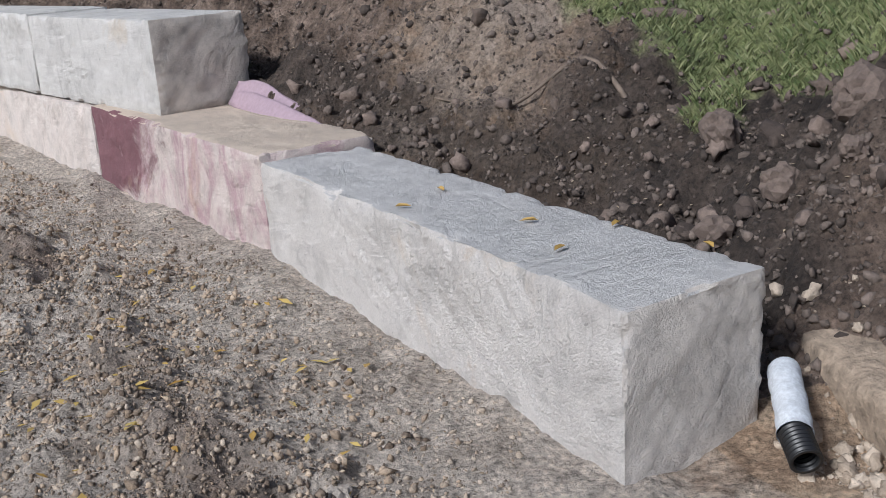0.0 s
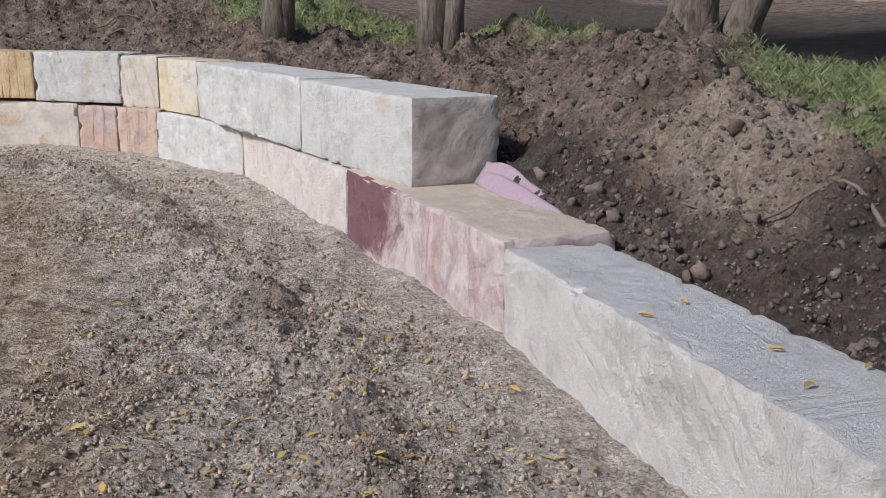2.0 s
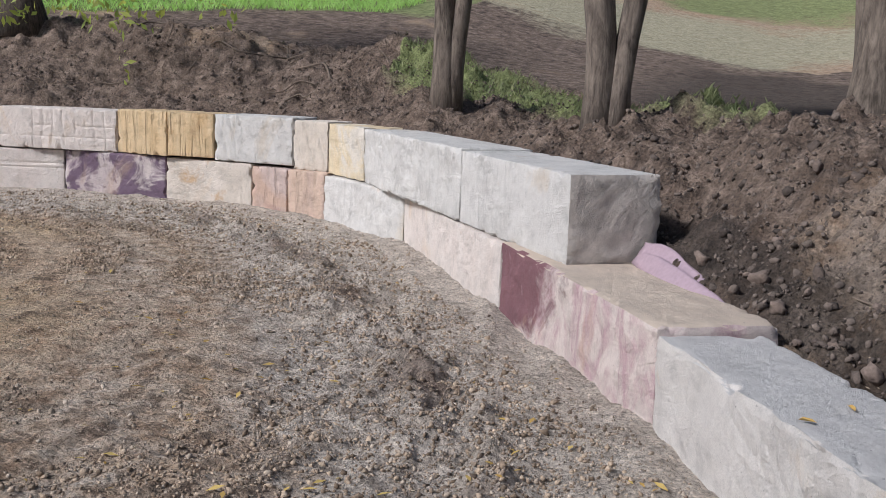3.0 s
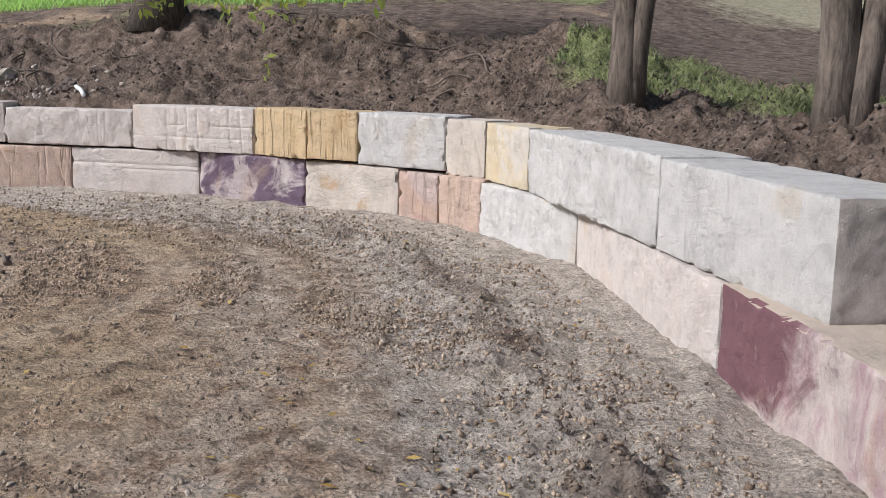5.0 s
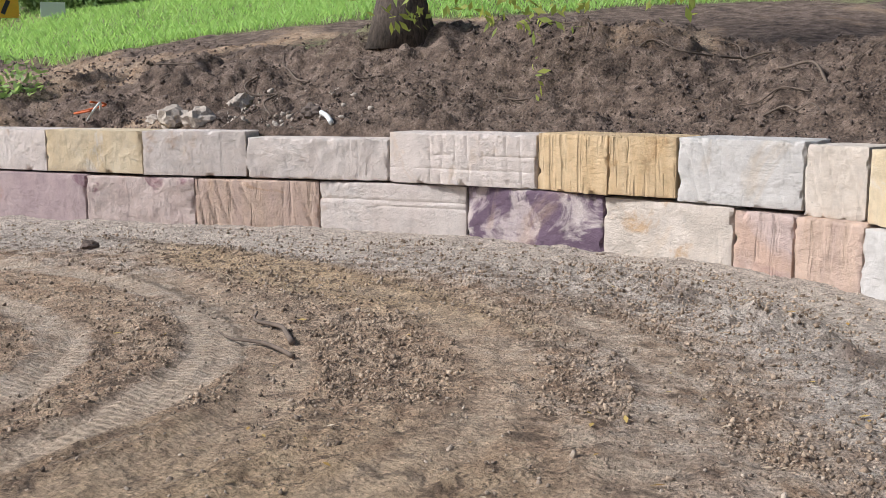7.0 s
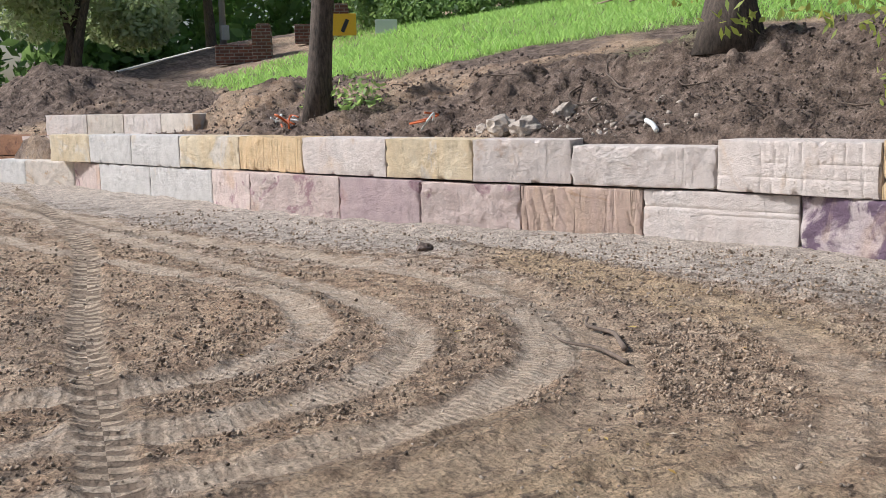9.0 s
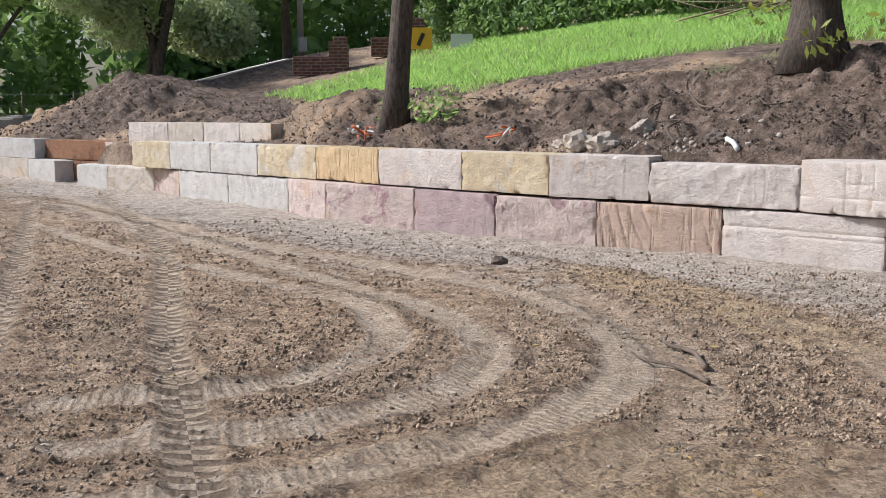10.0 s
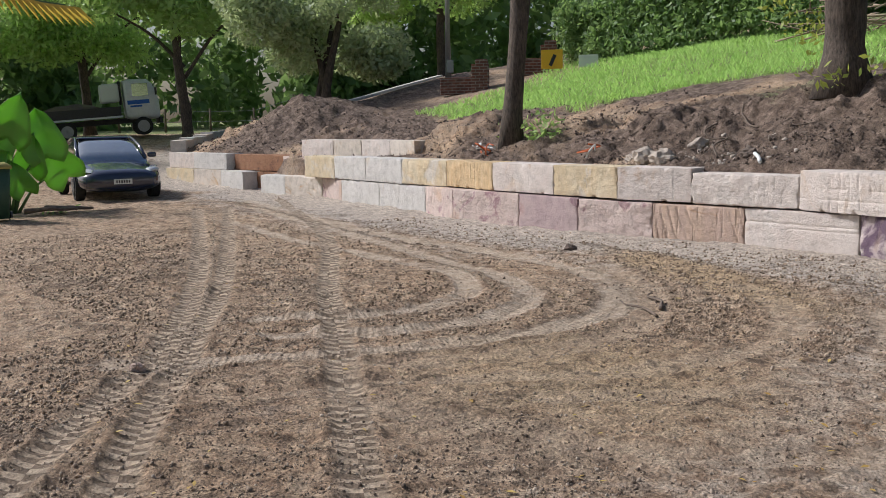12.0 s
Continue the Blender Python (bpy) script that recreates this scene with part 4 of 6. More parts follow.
CROWN = [(0.3, 0.4, 4.6, 1.1, 1.1, 0.6), (-0.9, 0.6, 4.9, 1.0, 1.0, 0.6), (0.9, -0.4, 5.0, 1.0, 1.0, 0.7), (0.1, 1.2, 5.3, 1.1, 1.1, 0.7), (-0.3, -0.8, 5.4, 1.0, 1.0, 0.7)]
tree("tree", stand(-3.75, 9.20), [(0, 0, 5, 0.112, 0.09, -0.15, 0.1), (0.05, 0.03, 5, 0.085, 0.06, 0.45, 0.3)], BARK_GREY, "slim forked tree with grey-brown bark on a grassy bank", CROWN, 12000, 0.11, LEAF_DARK, seed=3)
tree("tree", stand(-1.78, 7.55), [(-0.05, 0, 5, 0.115, 0.10, -0.25, 0.2), (0.12, 0.05, 5, 0.085, 0.07, 0.3, 0.2)], BARK_GREY, "twin-stemmed tree with grey bark above the soil bank", CROWN, 12000, 0.11, LEAF_DARK, seed=5)
tree("tree", stand(0.20, 8.19), [(-0.1, 0, 5, 0.20, 0.16, -0.15, 0.2), (0.15, 0.02, 5, 0.13, 0.10, 1.9, 0.3)], BARK_GREY, "thick grey tree with a leaning second stem", CROWN, 12000, 0.11, LEAF_DARK, seed=8)

# the wall beyond the steps
P = [(-25.6, 5.1), (-27.0, 4.75), (-28.4, 4.2), (-29.9, 3.6), (-31.2, 3.9)]
for a, b, kind, label in zip(P, P[1:], ("white", "cream", "yellow", "pink"), ("white sandstone end block beside the steps", "cream sandstone block in the curved wall", "tan sandstone block in the curved wall", "pink sandstone block at the wall's corner")):
    lay_block(a, b, -0.1, 0.48, kind, label, 0.5, "", 0.09)
for a, b, kind, label in (((-26.9, 4.9), (-28.6, 4.25), "white", "white sandstone block on the curved wall"), ((-28.6, 4.25), (-29.9, 3.7), "rosy_white", "pinkish white sandstone block on the curved wall"), ((-29.9, 3.7), (-31.3, 4.0), "white", "white sandstone block on the wall's corner")):
    lay_block(a, b, 0.48, 0.92, kind, label, 0.5, "", 0.09)
for a, b, z0, z1 in (((-24.2, 6.15), (-26.9, 5.12), 0.48, 0.90), ((-24.2, 6.05), (-25.8, 5.45), -0.05, 0.47)):
    lay_block(a, b, z0, z1, "brown", "dark rusty brown sandstone block at the back of the steps", 0.5, "broken", 0.07)
lay_block((-22.4, 6.2), (-24.1, 5.85), 0.0, 0.90, "pink", "pink sandstone block beside the steps", 0.5, "", 0.09)
K = [(-29.9, 3.75), (-31.4, 4.15), (-33.5, 4.8), (-36.4, 5.4), (-40.0, 6.5), (-44.2, 7.8), (-48.5, 9.4)]
for i, (a, b) in enumerate(zip(K, K[1:])):
    lay_block(a, b, 0.2, 1.26 + 0.06 * i, "white" if i % 2 else "cream", "pale sandstone kerb block along the rising drive", 0.45, "", 0.12)
T3 = [(-18.9, 7.25), (-20.0, 7.08), (-21.2, 6.80), (-22.3, 6.45), (-23.5, 5.98)]
for a, b, kind in zip(T3, T3[1:], ("cream", "rosy_white", "cream", "rosy_white")):
    lay_block(a, b, 0.80, 1.29, kind, "cream sandstone block of the short third course", 0.5, "ridged" if kind == "cream" else "", 0.07, back=0.25)


# ---- trees and far planting ----
def clumps(cx, cy, cz, n, spread, size, seed, squash=0.8):
    rng = random.Random(seed)
    out = []
    for _ in range(n):
        r = size * rng.uniform(0.6, 1.25)
        out.append((cx + rng.uniform(-1, 1) * spread[0], cy + rng.uniform(-1, 1) * spread[1], cz + rng.uniform(-1, 1) * spread[2], r, r, r * squash))
    return out


big = stand(-11.2, 11.3)
SPRAY = [(-8.5, 10.3, 1.75, 0.14, 0.14, 0.35), (-8.7, 10.5, 2.15, 0.5, 0.35, 0.2), (-9.2, 10.3, 2.25, 0.45, 0.3, 0.2), (-7.0, 10.2, 2.2, 0.25, 0.25, 0.2), (-9.9, 9.9, 2.15, 0.3, 0.3, 0.16), (-8.45, 10.25, 1.45, 0.08, 0.08, 0.25)]
hang = [(2.6, -1.6, 1.55, 0.5, 0.4, 0.5), (2.3, -2.2, 1.2, 0.22, 0.2, 0.55), (1.4, -1.8, 2.1, 0.7, 0.5, 0.5), (3.6, -1.3, 1.9, 0.8, 0.5, 0.35), (4.4, -1.6, 2.0, 0.45, 0.4, 0.4),
        (-1.3, 0.7, 0.95, 0.75, 0.5, 0.4), (-1.8, 0.4, 1.6, 0.6, 0.5, 0.5), (-1.6, 0.5, 2.6, 1.1, 0.8, 0.9), (0.2, 0.5, 4.2, 2.4, 2.0, 1.2), (1.5, -0.8, 3.4, 1.6, 1.2, 0.8), (2.4, 0.6, 0.9, 0.7, 0.5, 0.4)]
tree("tree", big, [(0, 0, 6, 0.29, 0.2, 0.1, 0.2)], BARK_DARK, "large dark rough-barked tree with drooping leafy branches", hang + [(a - big[0], b - big[1], c - big[2], 1.3 * p, 1.3 * q, 1.3 * r) for a, b, c, p, q, r in SPRAY], 6500, 0.06, LEAF_LIME, 11,
     [([(0, 0, 1.3), (-0.8, 0.2, 2.1), (-2.0, 0.5, 2.6), (-3.4, 0.6, 3.2)], 0.16, 0.05), ([(0, 0, 1.6), (1.0, -0.5, 2.3), (2.0, -1.2, 2.3), (2.6, -1.8, 1.6)], 0.10, 0.01), ([(0.5, -0.2, 2.2), (2.0, -0.9, 2.6), (3.6, -1.3, 2.2)], 0.07, 0.01)], 0.8, 16)
tree("tree", stand(-16.1, 8.30), [(0, 0, 9, 0.17, 0.14, -0.5, 0.9)], BARK_DARK, "straight slim dark tree standing just behind the wall", [(0.5, 0.5, 0.35, 0.45, 0.4, 0.35), (-0.5, 0.3, 0.3, 0.3, 0.3, 0.3)], 260, 0.06, LEAF_GREEN, 14)

# olive tree by the drive
o = stand(-32.6, 8.88)
tree("tree", o, [(0, 0, 3.2, 0.16, 0.09, 0.5, 0.6), (0.2, 0.3, 3.2, 0.13, 0.08, -0.6, -0.5), (-0.1, -0.2, 3.4, 0.13, 0.08, -0.4, 0.9)], BARK_DARK, "spreading grey-green tree beside the drive",
     clumps(0, 0, 3.0, 16, (1.2, 2.4, 1.2), 1.0, 5) + clumps(0, 1.8, 2.0, 5, (0.8, 1.2, 0.6), 0.7, 6), 15000, 0.11, LEAF_OLIVE, 21)
for i, (x, y, h, w, n) in enumerate(((-42.4, 5.6, 9.0, 4.2, 15000), (-48.6, 2.0, 9.0, 4.5, 13000), (-47.0, 18.5, 9.5, 4.0, 11000), (-50.0, -6.0, 9.0, 5.0, 11000), (-40.0, -7.5, 8.0, 4.5, 12000))):
    tree("tree", stand(x, y), [(0, 0, h * 0.75, 0.24, 0.12, 0.3, -0.4)], BARK_DARK, "tall leafy green tree at the edge of the property",
         clumps(0, 0, h * 0.66, 22, (w * 0.5, w, h * 0.28), 1.5, 30 + i), n, 0.16, LEAF_GREEN, 40 + i,
         [([(0, 0, h * 0.3), (0.6, w * 0.3, h * 0.5), (0.8, w * 0.7, h * 0.65)], 0.09, 0.03), ([(0, 0, h * 0.35), (-0.4, -w * 0.3, h * 0.5), (0.2, -w * 0.7, h * 0.6)], 0.09, 0.03)])


def woods():
    """Far woods closing the view."""
    rng = random.Random(3)
    cl = []
    for k in range(210):
        a = radians(rng.uniform(45, 205))
        r = rng.uniform(58, 76)
        x, y = -3 + r * math.cos(a), 2 + r * math.sin(a)
        g = ground_at(x, y)
        for z in (1.5, 4.5, 8.0, 11.5):
            cl.append((x + rng.uniform(-2, 2), y + rng.uniform(-2, 2), g + z + rng.uniform(-1, 1), 2.4, 2.4, 2.0))
    v, idx = leaf_cloud(cl, 140000, 0.46, 77)
    return tagged(fast_mesh("far_woods", v, idx, LEAF_DARK), "dense dark green woods far behind", "woods", kind="stuff")


woods()


def hedge():
    cl = []
    rng = random.Random(8)
    for k in range(34):
        t = k / 33
        x, y = -28.0 + 8.2 * t, 15.6 + 2.9 * t
        g = ground_at(x, y)
        for z in (0.3, 0.9, 1.5):
            cl.append((x + rng.uniform(-0.2, 0.2), y + rng.uniform(-0.2, 0.3), g + z + rng.uniform(-0.12, 0.12) + 0.35 * t, 0.55, 0.5, 0.5))
    v, idx = leaf_cloud(cl, 26000, 0.085, 5)
    h = fast_mesh("hedge", v, idx, LEAF_DARK)
    return tagged(h, "tall dense dark green hedge along the lawn", "hedge", kind="stuff")


hedge()
bush = thing("brush_pile", stand(-17.8, 17.6), "pile of cut branches and twigs on the lawn", "brush pile")
rng = random.Random(4)
DRY = simple("dry_wood", (0.30, 0.23, 0.17), 0.9, vary=0.4)
for k in range(70):
    a = Vector((rng.uniform(-1.6, 1.6), rng.uniform(-0.7, 0.7), rng.uniform(0.0, 0.9)))
    d = Vector((rng.uniform(-1, 1), rng.uniform(-1, 1), rng.uniform(-0.15, 0.35))) * 0.7
    v, f = tube([a - d, a, a + d], [0.02, 0.018, 0.008], 5, 0.1, k)
    link_mesh("cut_branch", v, f, DRY, bush)

# ---- scatter of stones, clods, leaves and grass ----
ICO = bmesh.new()
bmesh.ops.create_icosphere(ICO, subdivisions=1, radius=1.0)
ICO_V = np.array([tuple(v.co) for v in ICO.verts])
ICO_F = np.array([[v.index for v in f.verts] for f in ICO.faces])
ICO.free()
OCT_V = np.array([(1, 0, 0), (-1, 0, 0), (0, 1, 0), (0, -1, 0), (0, 0, 1), (0, 0, -1)], float)
OCT_F = np.array([(0, 2, 4), (2, 1, 4), (1, 3, 4), (3, 0, 4), (2, 0, 5), (1, 2, 5), (3, 1, 5), (0, 3, 5)])
ICO2 = bmesh.new()
bmesh.ops.create_icosphere(ICO2, subdivisions=2, radius=1.0)
ICO2_V = np.array([tuple(v.co) for v in ICO2.verts])
ICO2_F = np.array([[v.index for v in f.verts] for f in ICO2.faces])
ICO2.free()


def speckled(name, a, b, rough=0.95):
    m, nt, bs = material(name)
    geo = nt.nodes.new("ShaderNodeNewGeometry")
    col = ramp(nt, geo.outputs["Random Per Island"], [(0.0, a), (1.0, b)])
    n = noise_tex(nt, coords(nt), 45, 6, 0.7)
    col = mix(nt, 0.7, col, ramp(nt, n, [(0.3, grey(0.5)), (0.7, grey(1.3))]), "MULTIPLY")
    nt.links.new(col, bs.inputs["Base Color"])
    bs.inputs["Roughness"].default_value = rough
    bump(nt, bs, n, 0.7, 0.02)
    return m


PEBBLE = speckled("yard_gravel", (0.33, 0.26, 0.195), (0.60, 0.50, 0.40))
CRUMB = speckled("dark_crumbs", (0.13, 0.095, 0.07), (0.38, 0.295, 0.22))
CLOD = speckled("dark_clods", (0.05, 0.037, 0.031), (0.23, 0.175, 0.145))
GREYCLOD = speckled("grey_clods", (0.055, 0.042, 0.035), (0.21, 0.165, 0.138))
RUBBLE = speckled("pale_rubble", (0.34, 0.28, 0.225), (0.60, 0.53, 0.46))


def stones(name, x, y, size, mat, seed, label, sink=0.25, fine=False, flat=0.7, crumb=False):
    rng = np.random.RandomState(seed)
    n = len(x)
    V, F = (ICO2_V, ICO2_F) if fine else (OCT_V, OCT_F) if crumb else (ICO_V, ICO_F)
    z = ground_height(x, y)[0]
    q = rng.normal(size=(n, 3, 3))
    q, _ = np.linalg.qr(q)
    st = np.stack([rng.uniform(0.7, 1.3, n), rng.uniform(0.6, 1.1, n), rng.uniform(0.5, 0.9, n) * flat / 0.7], 1)
    jag = 1 + rng.uniform(-0.45, 0.4, (n, len(V)))
    p = V[None] * jag[:, :, None] * st[:, None] * size[:, None, None]
    p = np.einsum("nvk,nkj->nvj", p, q)
    p += np.stack([x, y, z + size * (0.5 - sink)], 1)[:, None]
    idx = (F[None] + (np.arange(n) * len(V))[:, None, None]).reshape(-1, 3)
    return tagged(fast_mesh(name, p.reshape(-1, 3), idx, mat), label, "stones", kind="stuff")


def spots(n, seed, cx, cy, rmin, rmax, a0, a1, keep):
    """Places thrown more densely near the path, kept where keep(s, x, y, random) says so."""
    rng = np.random.RandomState(seed)
    r = rmin * (rmax / rmin) ** (rng.rand(n) ** 0.85)
    a = np.radians(rng.uniform(a0, a1, n))
    x, y = cx + r * np.cos(a), cy + r * np.sin(a)
    s = behind(x, y)
    ok = keep(s, x, y, rng.rand(n))
    return x[ok], y[ok], r[ok], rng


x, y, r, g = spots(17000, 1, -0.6, 0.6, 1.0, 12, 60, 185, lambda s, x, y, k: (s < -0.02) & (rough2(x, y, 1.4, 3) + 0.35 * np.exp(-((s + 0.9) / 0.7) ** 2) > k * 0.55 - 0.22))
stones("gravel", x, y, 0.003 + 0.0008 * r + 0.010 * g.rand(len(x)) ** 6, PEBBLE, 2, "fine pale gravel strewn over the dirt")
x, y, r, g = spots(90000, 3, -0.6, 0.6, 1.2, 15, 60, 178, lambda s, x, y, k: (s < -0.1) & (np.exp(-(along(x, y, RIDGE)[0] / 0.26) ** 2) * 0.8 + 0.07 + 0.5 * (rough2(x, y, 0.8, 3) > 0.16) > k))
stones("soil_crumbs", x, y, 0.004 + 0.0005 * r + 0.012 * g.rand(len(x)) ** 7, CRUMB, 4, "dark crumbs of loose soil in a ridge along the wall", crumb=True)
YARD = speckled("yard_crumbs", (0.17, 0.12, 0.08), (0.58, 0.45, 0.33))
LANES = [smooth_path(path, 4) for path, *_ in TRACKS]


def between_lanes(s, x, y, k):
    ok = (s < -0.25) & (s > -7.5) & (k < 0.35 + 1.5 * np.clip(rough2(x, y, 0.9, 4, 0.6) + 0.2, 0, 0.6))
    near = np.full(x.shape, 9.0)
    for lane in LANES:
        near = np.minimum(near, along(x, y, lane)[0])
    return ok & (near > 0.15 + 0.1 * k)


x, y, r, g = spots(120000, 31, -4.6, 3.4, 2.2, 12, 0, 360, between_lanes)
stones("yard_crumbs", x, y, 0.0045 + 0.0009 * r + 0.014 * g.rand(len(x)) ** 4, YARD, 32, "brown crumbs and small stones over the scraped yard", crumb=True)
x, y, r, g = spots(36000, 5, 0.2, 1.0, 1.6, 8, 20, 140, lambda s, x, y, k: (s > 0.55) & (s < 3.6) & (x > -3.5) & (k < np.clip(1.25 - 0.45 * s, 0.08, 1)) & (np.hypot(x + 0.9, y - 5.2) > 0.35))
stones("soil_clods", x, y, 0.004 + 0.0013 * r + 0.02 * g.rand(len(x)) ** 6, GREYCLOD, 6, "grey-brown crumbly clods on the dug bank")
x, y, r, g = spots(1500, 7, 0.6, 1.4, 1.5, 5.5, 20, 120, lambda s, x, y, k: (s > 0.6) & (s < 1.7) & (x > -0.8))
stones("large_clods", x, y, 0.008 + 0.05 * g.rand(len(x)) ** 6, CLOD, 8, "large dark clods of soil behind the wall", 0.2, True)
x, y, r, g = spots(75000, 9, -3, 2.5, 6, 32, 85, 178, lambda s, x, y, k: (s > 0.5) & (s < 5) & (k < np.clip(1.1 - 0.2 * s, 0.05, 1)))
stones("bank_clods", x, y, 0.004 + 0.001 * r + 0.02 * g.rand(len(x)) ** 8, CLOD, 10, "dark broken soil on the bank above the wall", crumb=True)
x, y, r, g = spots(420, 11, -11.1, 8.6, 0.15, 1.6, 30, 150, lambda s, x, y, k: (s > 0.5) & (s < 2.2))
stones("rubble", x, y, 0.008 + 0.05 * g.rand(len(x)) ** 8, RUBBLE, 12, "pale sandstone rubble heaped behind the wall", 0.2)
x, y, r, g = spots(420, 13, 0.95, 1.95, 0.08, 0.8, -80, 100, lambda s, x, y, k: (s > -0.5) & ((x - 0.5) * 0.888 + (y - 1.95) * 0.46 > -0.15) & (((x - 0.5) * -0.46 + (y - 1.95) * 0.888 < 0.02) | ((x - 0.5) * 0.888 + (y - 1.95) * 0.46 > 0.62)))
stones("pale_stones", x, y, 0.004 + 0.026 * g.rand(len(x)) ** 4, PEBBLE, 14, "small pale stones round the pipe's mouth", 0.2, True)


def single_rock(x, y, r, mat, label, seed, flat=0.7, name="rock"):
    rng = np.random.RandomState(seed)
    bm = bmesh.new()
    bmesh.ops.create_icosphere(bm, subdivisions=3, radius=1.0)
    for v in bm.verts:
        n = fbm(v.co.x * 1.3 + seed, v.co.y * 1.3, v.co.z * 1.3, 4, 0.6) + 0.8 * noise.noise(v.co * 3.7 + Vector((seed, 0, 0))) - 0.5 * abs(noise.noise(v.co * 7 + Vector((0, seed, 0))))
        v.co = Vector((v.co.x * r, v.co.y * r * 0.8, v.co.z * r * flat)) * (1 + 0.32 * n)
    ob = part(name, bm, mat, smooth=False)
    ob.matrix_world = pose(x, y, ground_at(x, y) + r * flat * 0.45, rng.uniform(-15, 15), rng.uniform(-15, 15), rng.uniform(0, 360))
    return tagged(ob, label, "rock")


for k, (x, y, r) in enumerate(((1.48, 3.2, 0.15), (1.2, 3.1, 0.10), (0.98, 3.05, 0.09), (1.36, 2.95, 0.07), (1.75, 3.0, 0.10), (1.1, 3.5, 0.12), (1.9, 3.6, 0.16), (0.7, 3.4, 0.08), (1.6, 2.75, 0.08))):
    single_rock(x, y, r * 0.75, CLOD, "large dark lump of clay soil", k, 0.85, "soil_lump")
for k, (x, y, r, m, lab) in enumerate(((-12.15, 8.66, 0.20, RUBBLE, "white broken boulder on the bank"), (-11.78, 8.74, 0.18, RUBBLE, "pale tan broken stone"), (-12.42, 8.62, 0.12, RUBBLE, "pale broken stone on the bank"), (-11.95, 9.45, 0.15, RUBBLE, "flat pale stone on the dark soil"), (-10.8, 9.45, 0.13, GREYCLOD, "grey lump of concrete"),
                                     (-0.17, 2.05, 0.05, RUBBLE, "pale stone lying on the dirt"), (0.62, 1.72, 0.05, RUBBLE, "chip of sandstone by the block"))):
    single_rock(x, y, r, m, lab, 20 + k)
SLAB = simple("brown_slab_stone", (0.30, 0.235, 0.175), 0.9, vary=0.45, scale=22, relief=1.0)
v, f = block_mesh(1.0, 0.62, 0.19, 41, 0.03, 0.05, "broken", 1.6)
slab = link_mesh("stone_slab", v, f, SLAB)
slab.matrix_world = pose(1.05, 2.74, 0.0, 3, 3, -82)
tagged(slab, "large flat brown stone slab beside the pipe", "stone slab")
single_rock(-6.58, 1.32, 0.055, STONE["orange"], "broken brick lying on the yard", 44, 0.6, "broken_brick")
single_rock(-10.93, 6.87, 0.09, CLOD, "dark clod lying on the yard", 45, 0.7, "soil_lump")


def flat_leaves(name, x, y, size, mat, seed, label, lift=0.006, zfix=None):
    rng = np.random.RandomState(seed)
    n = len(x)
    z = ground_height(x, y)[0] + lift if zfix is None else np.full(n, zfix)
    a = rng.uniform(0, 2 * np.pi, n)
    u = np.stack([np.cos(a), np.sin(a), rng.uniform(-0.25, 0.25, n)], 1) * size[:, None]
    w = np.stack([-np.sin(a), np.cos(a), rng.uniform(-0.3, 0.3, n)], 1) * size[:, None] * 0.36
    c = np.stack([x, y, z + 0.2 * size], 1)
    up = np.array([0, 0, 0.12]) * size[:, None]
    v = np.stack([c - u, c - w + up, c + u, c + w + up], 1).reshape(-1, 3)
    idx = np.arange(n * 4).reshape(-1, 4)
    return tagged(fast_mesh(name, v, idx, mat), label, "leaves", kind="stuff")


x, y, r, g = spots(2400, 15, -0.4, 0.8, 0.9, 10, 50, 180, lambda s, x, y, k: (s < -0.15) & (rough2(x, y, 1.1, 3) > -0.12 + 0.5 * k - 0.1))
x, y = x[:460], y[:460]
flat_leaves("fallen_leaves", x, y, 0.012 + 0.022 * g.rand(len(x)), LEAF_FALLEN, 16, "fallen yellow leaves on the dirt")
LITTER = leafy("pale_litter", (0.30, 0.22, 0.14), (0.55, 0.45, 0.33), 0.8, 0.05)
x, y, r, g = spots(9000, 17, -0.8, 1.0, 1.2, 14, 20, 182, lambda s, x, y, k: (k < 0.5) & ((s < -0.2) | (s > 0.7)) & (s < 4))
flat_leaves("dry_litter", x, y, 0.006 + 0.0016 * r * (0.5 + g.rand(len(x))), LITTER, 18, "bleached chips and dead leaves on the soil", 0.008)
for k, (x, y) in enumerate(((0.36, 2.79), (0.60, 2.70), (0.10, 3.25), (-0.02, 3.05), (0.42, 2.5), (0.80, 2.45))):
    bm = bmesh.new()
    s = 0.028
    vs = [bm.verts.new(c) for c in ((-s, 0, 0.004), (-s * 0.4, -s * 0.32, 0.010), (s * 0.5, -s * 0.28, 0.012), (s, 0, 0.003), (s * 0.5, s * 0.28, 0.012), (-s * 0.4, s * 0.32, 0.010), (0, 0, 0.004))]
    for i in range(6):
        bm.faces.new((vs[6], vs[i], vs[(i + 1) % 6]))
    ob = part("fallen_leaf", bm, LEAF_FALLEN)
    ob.matrix_world = pose(x, y, 0.462, 0, 0, 57 * k)
    tagged(ob, "curled yellow-brown leaf lying on the sawn block", "leaf", "leaves on the block")


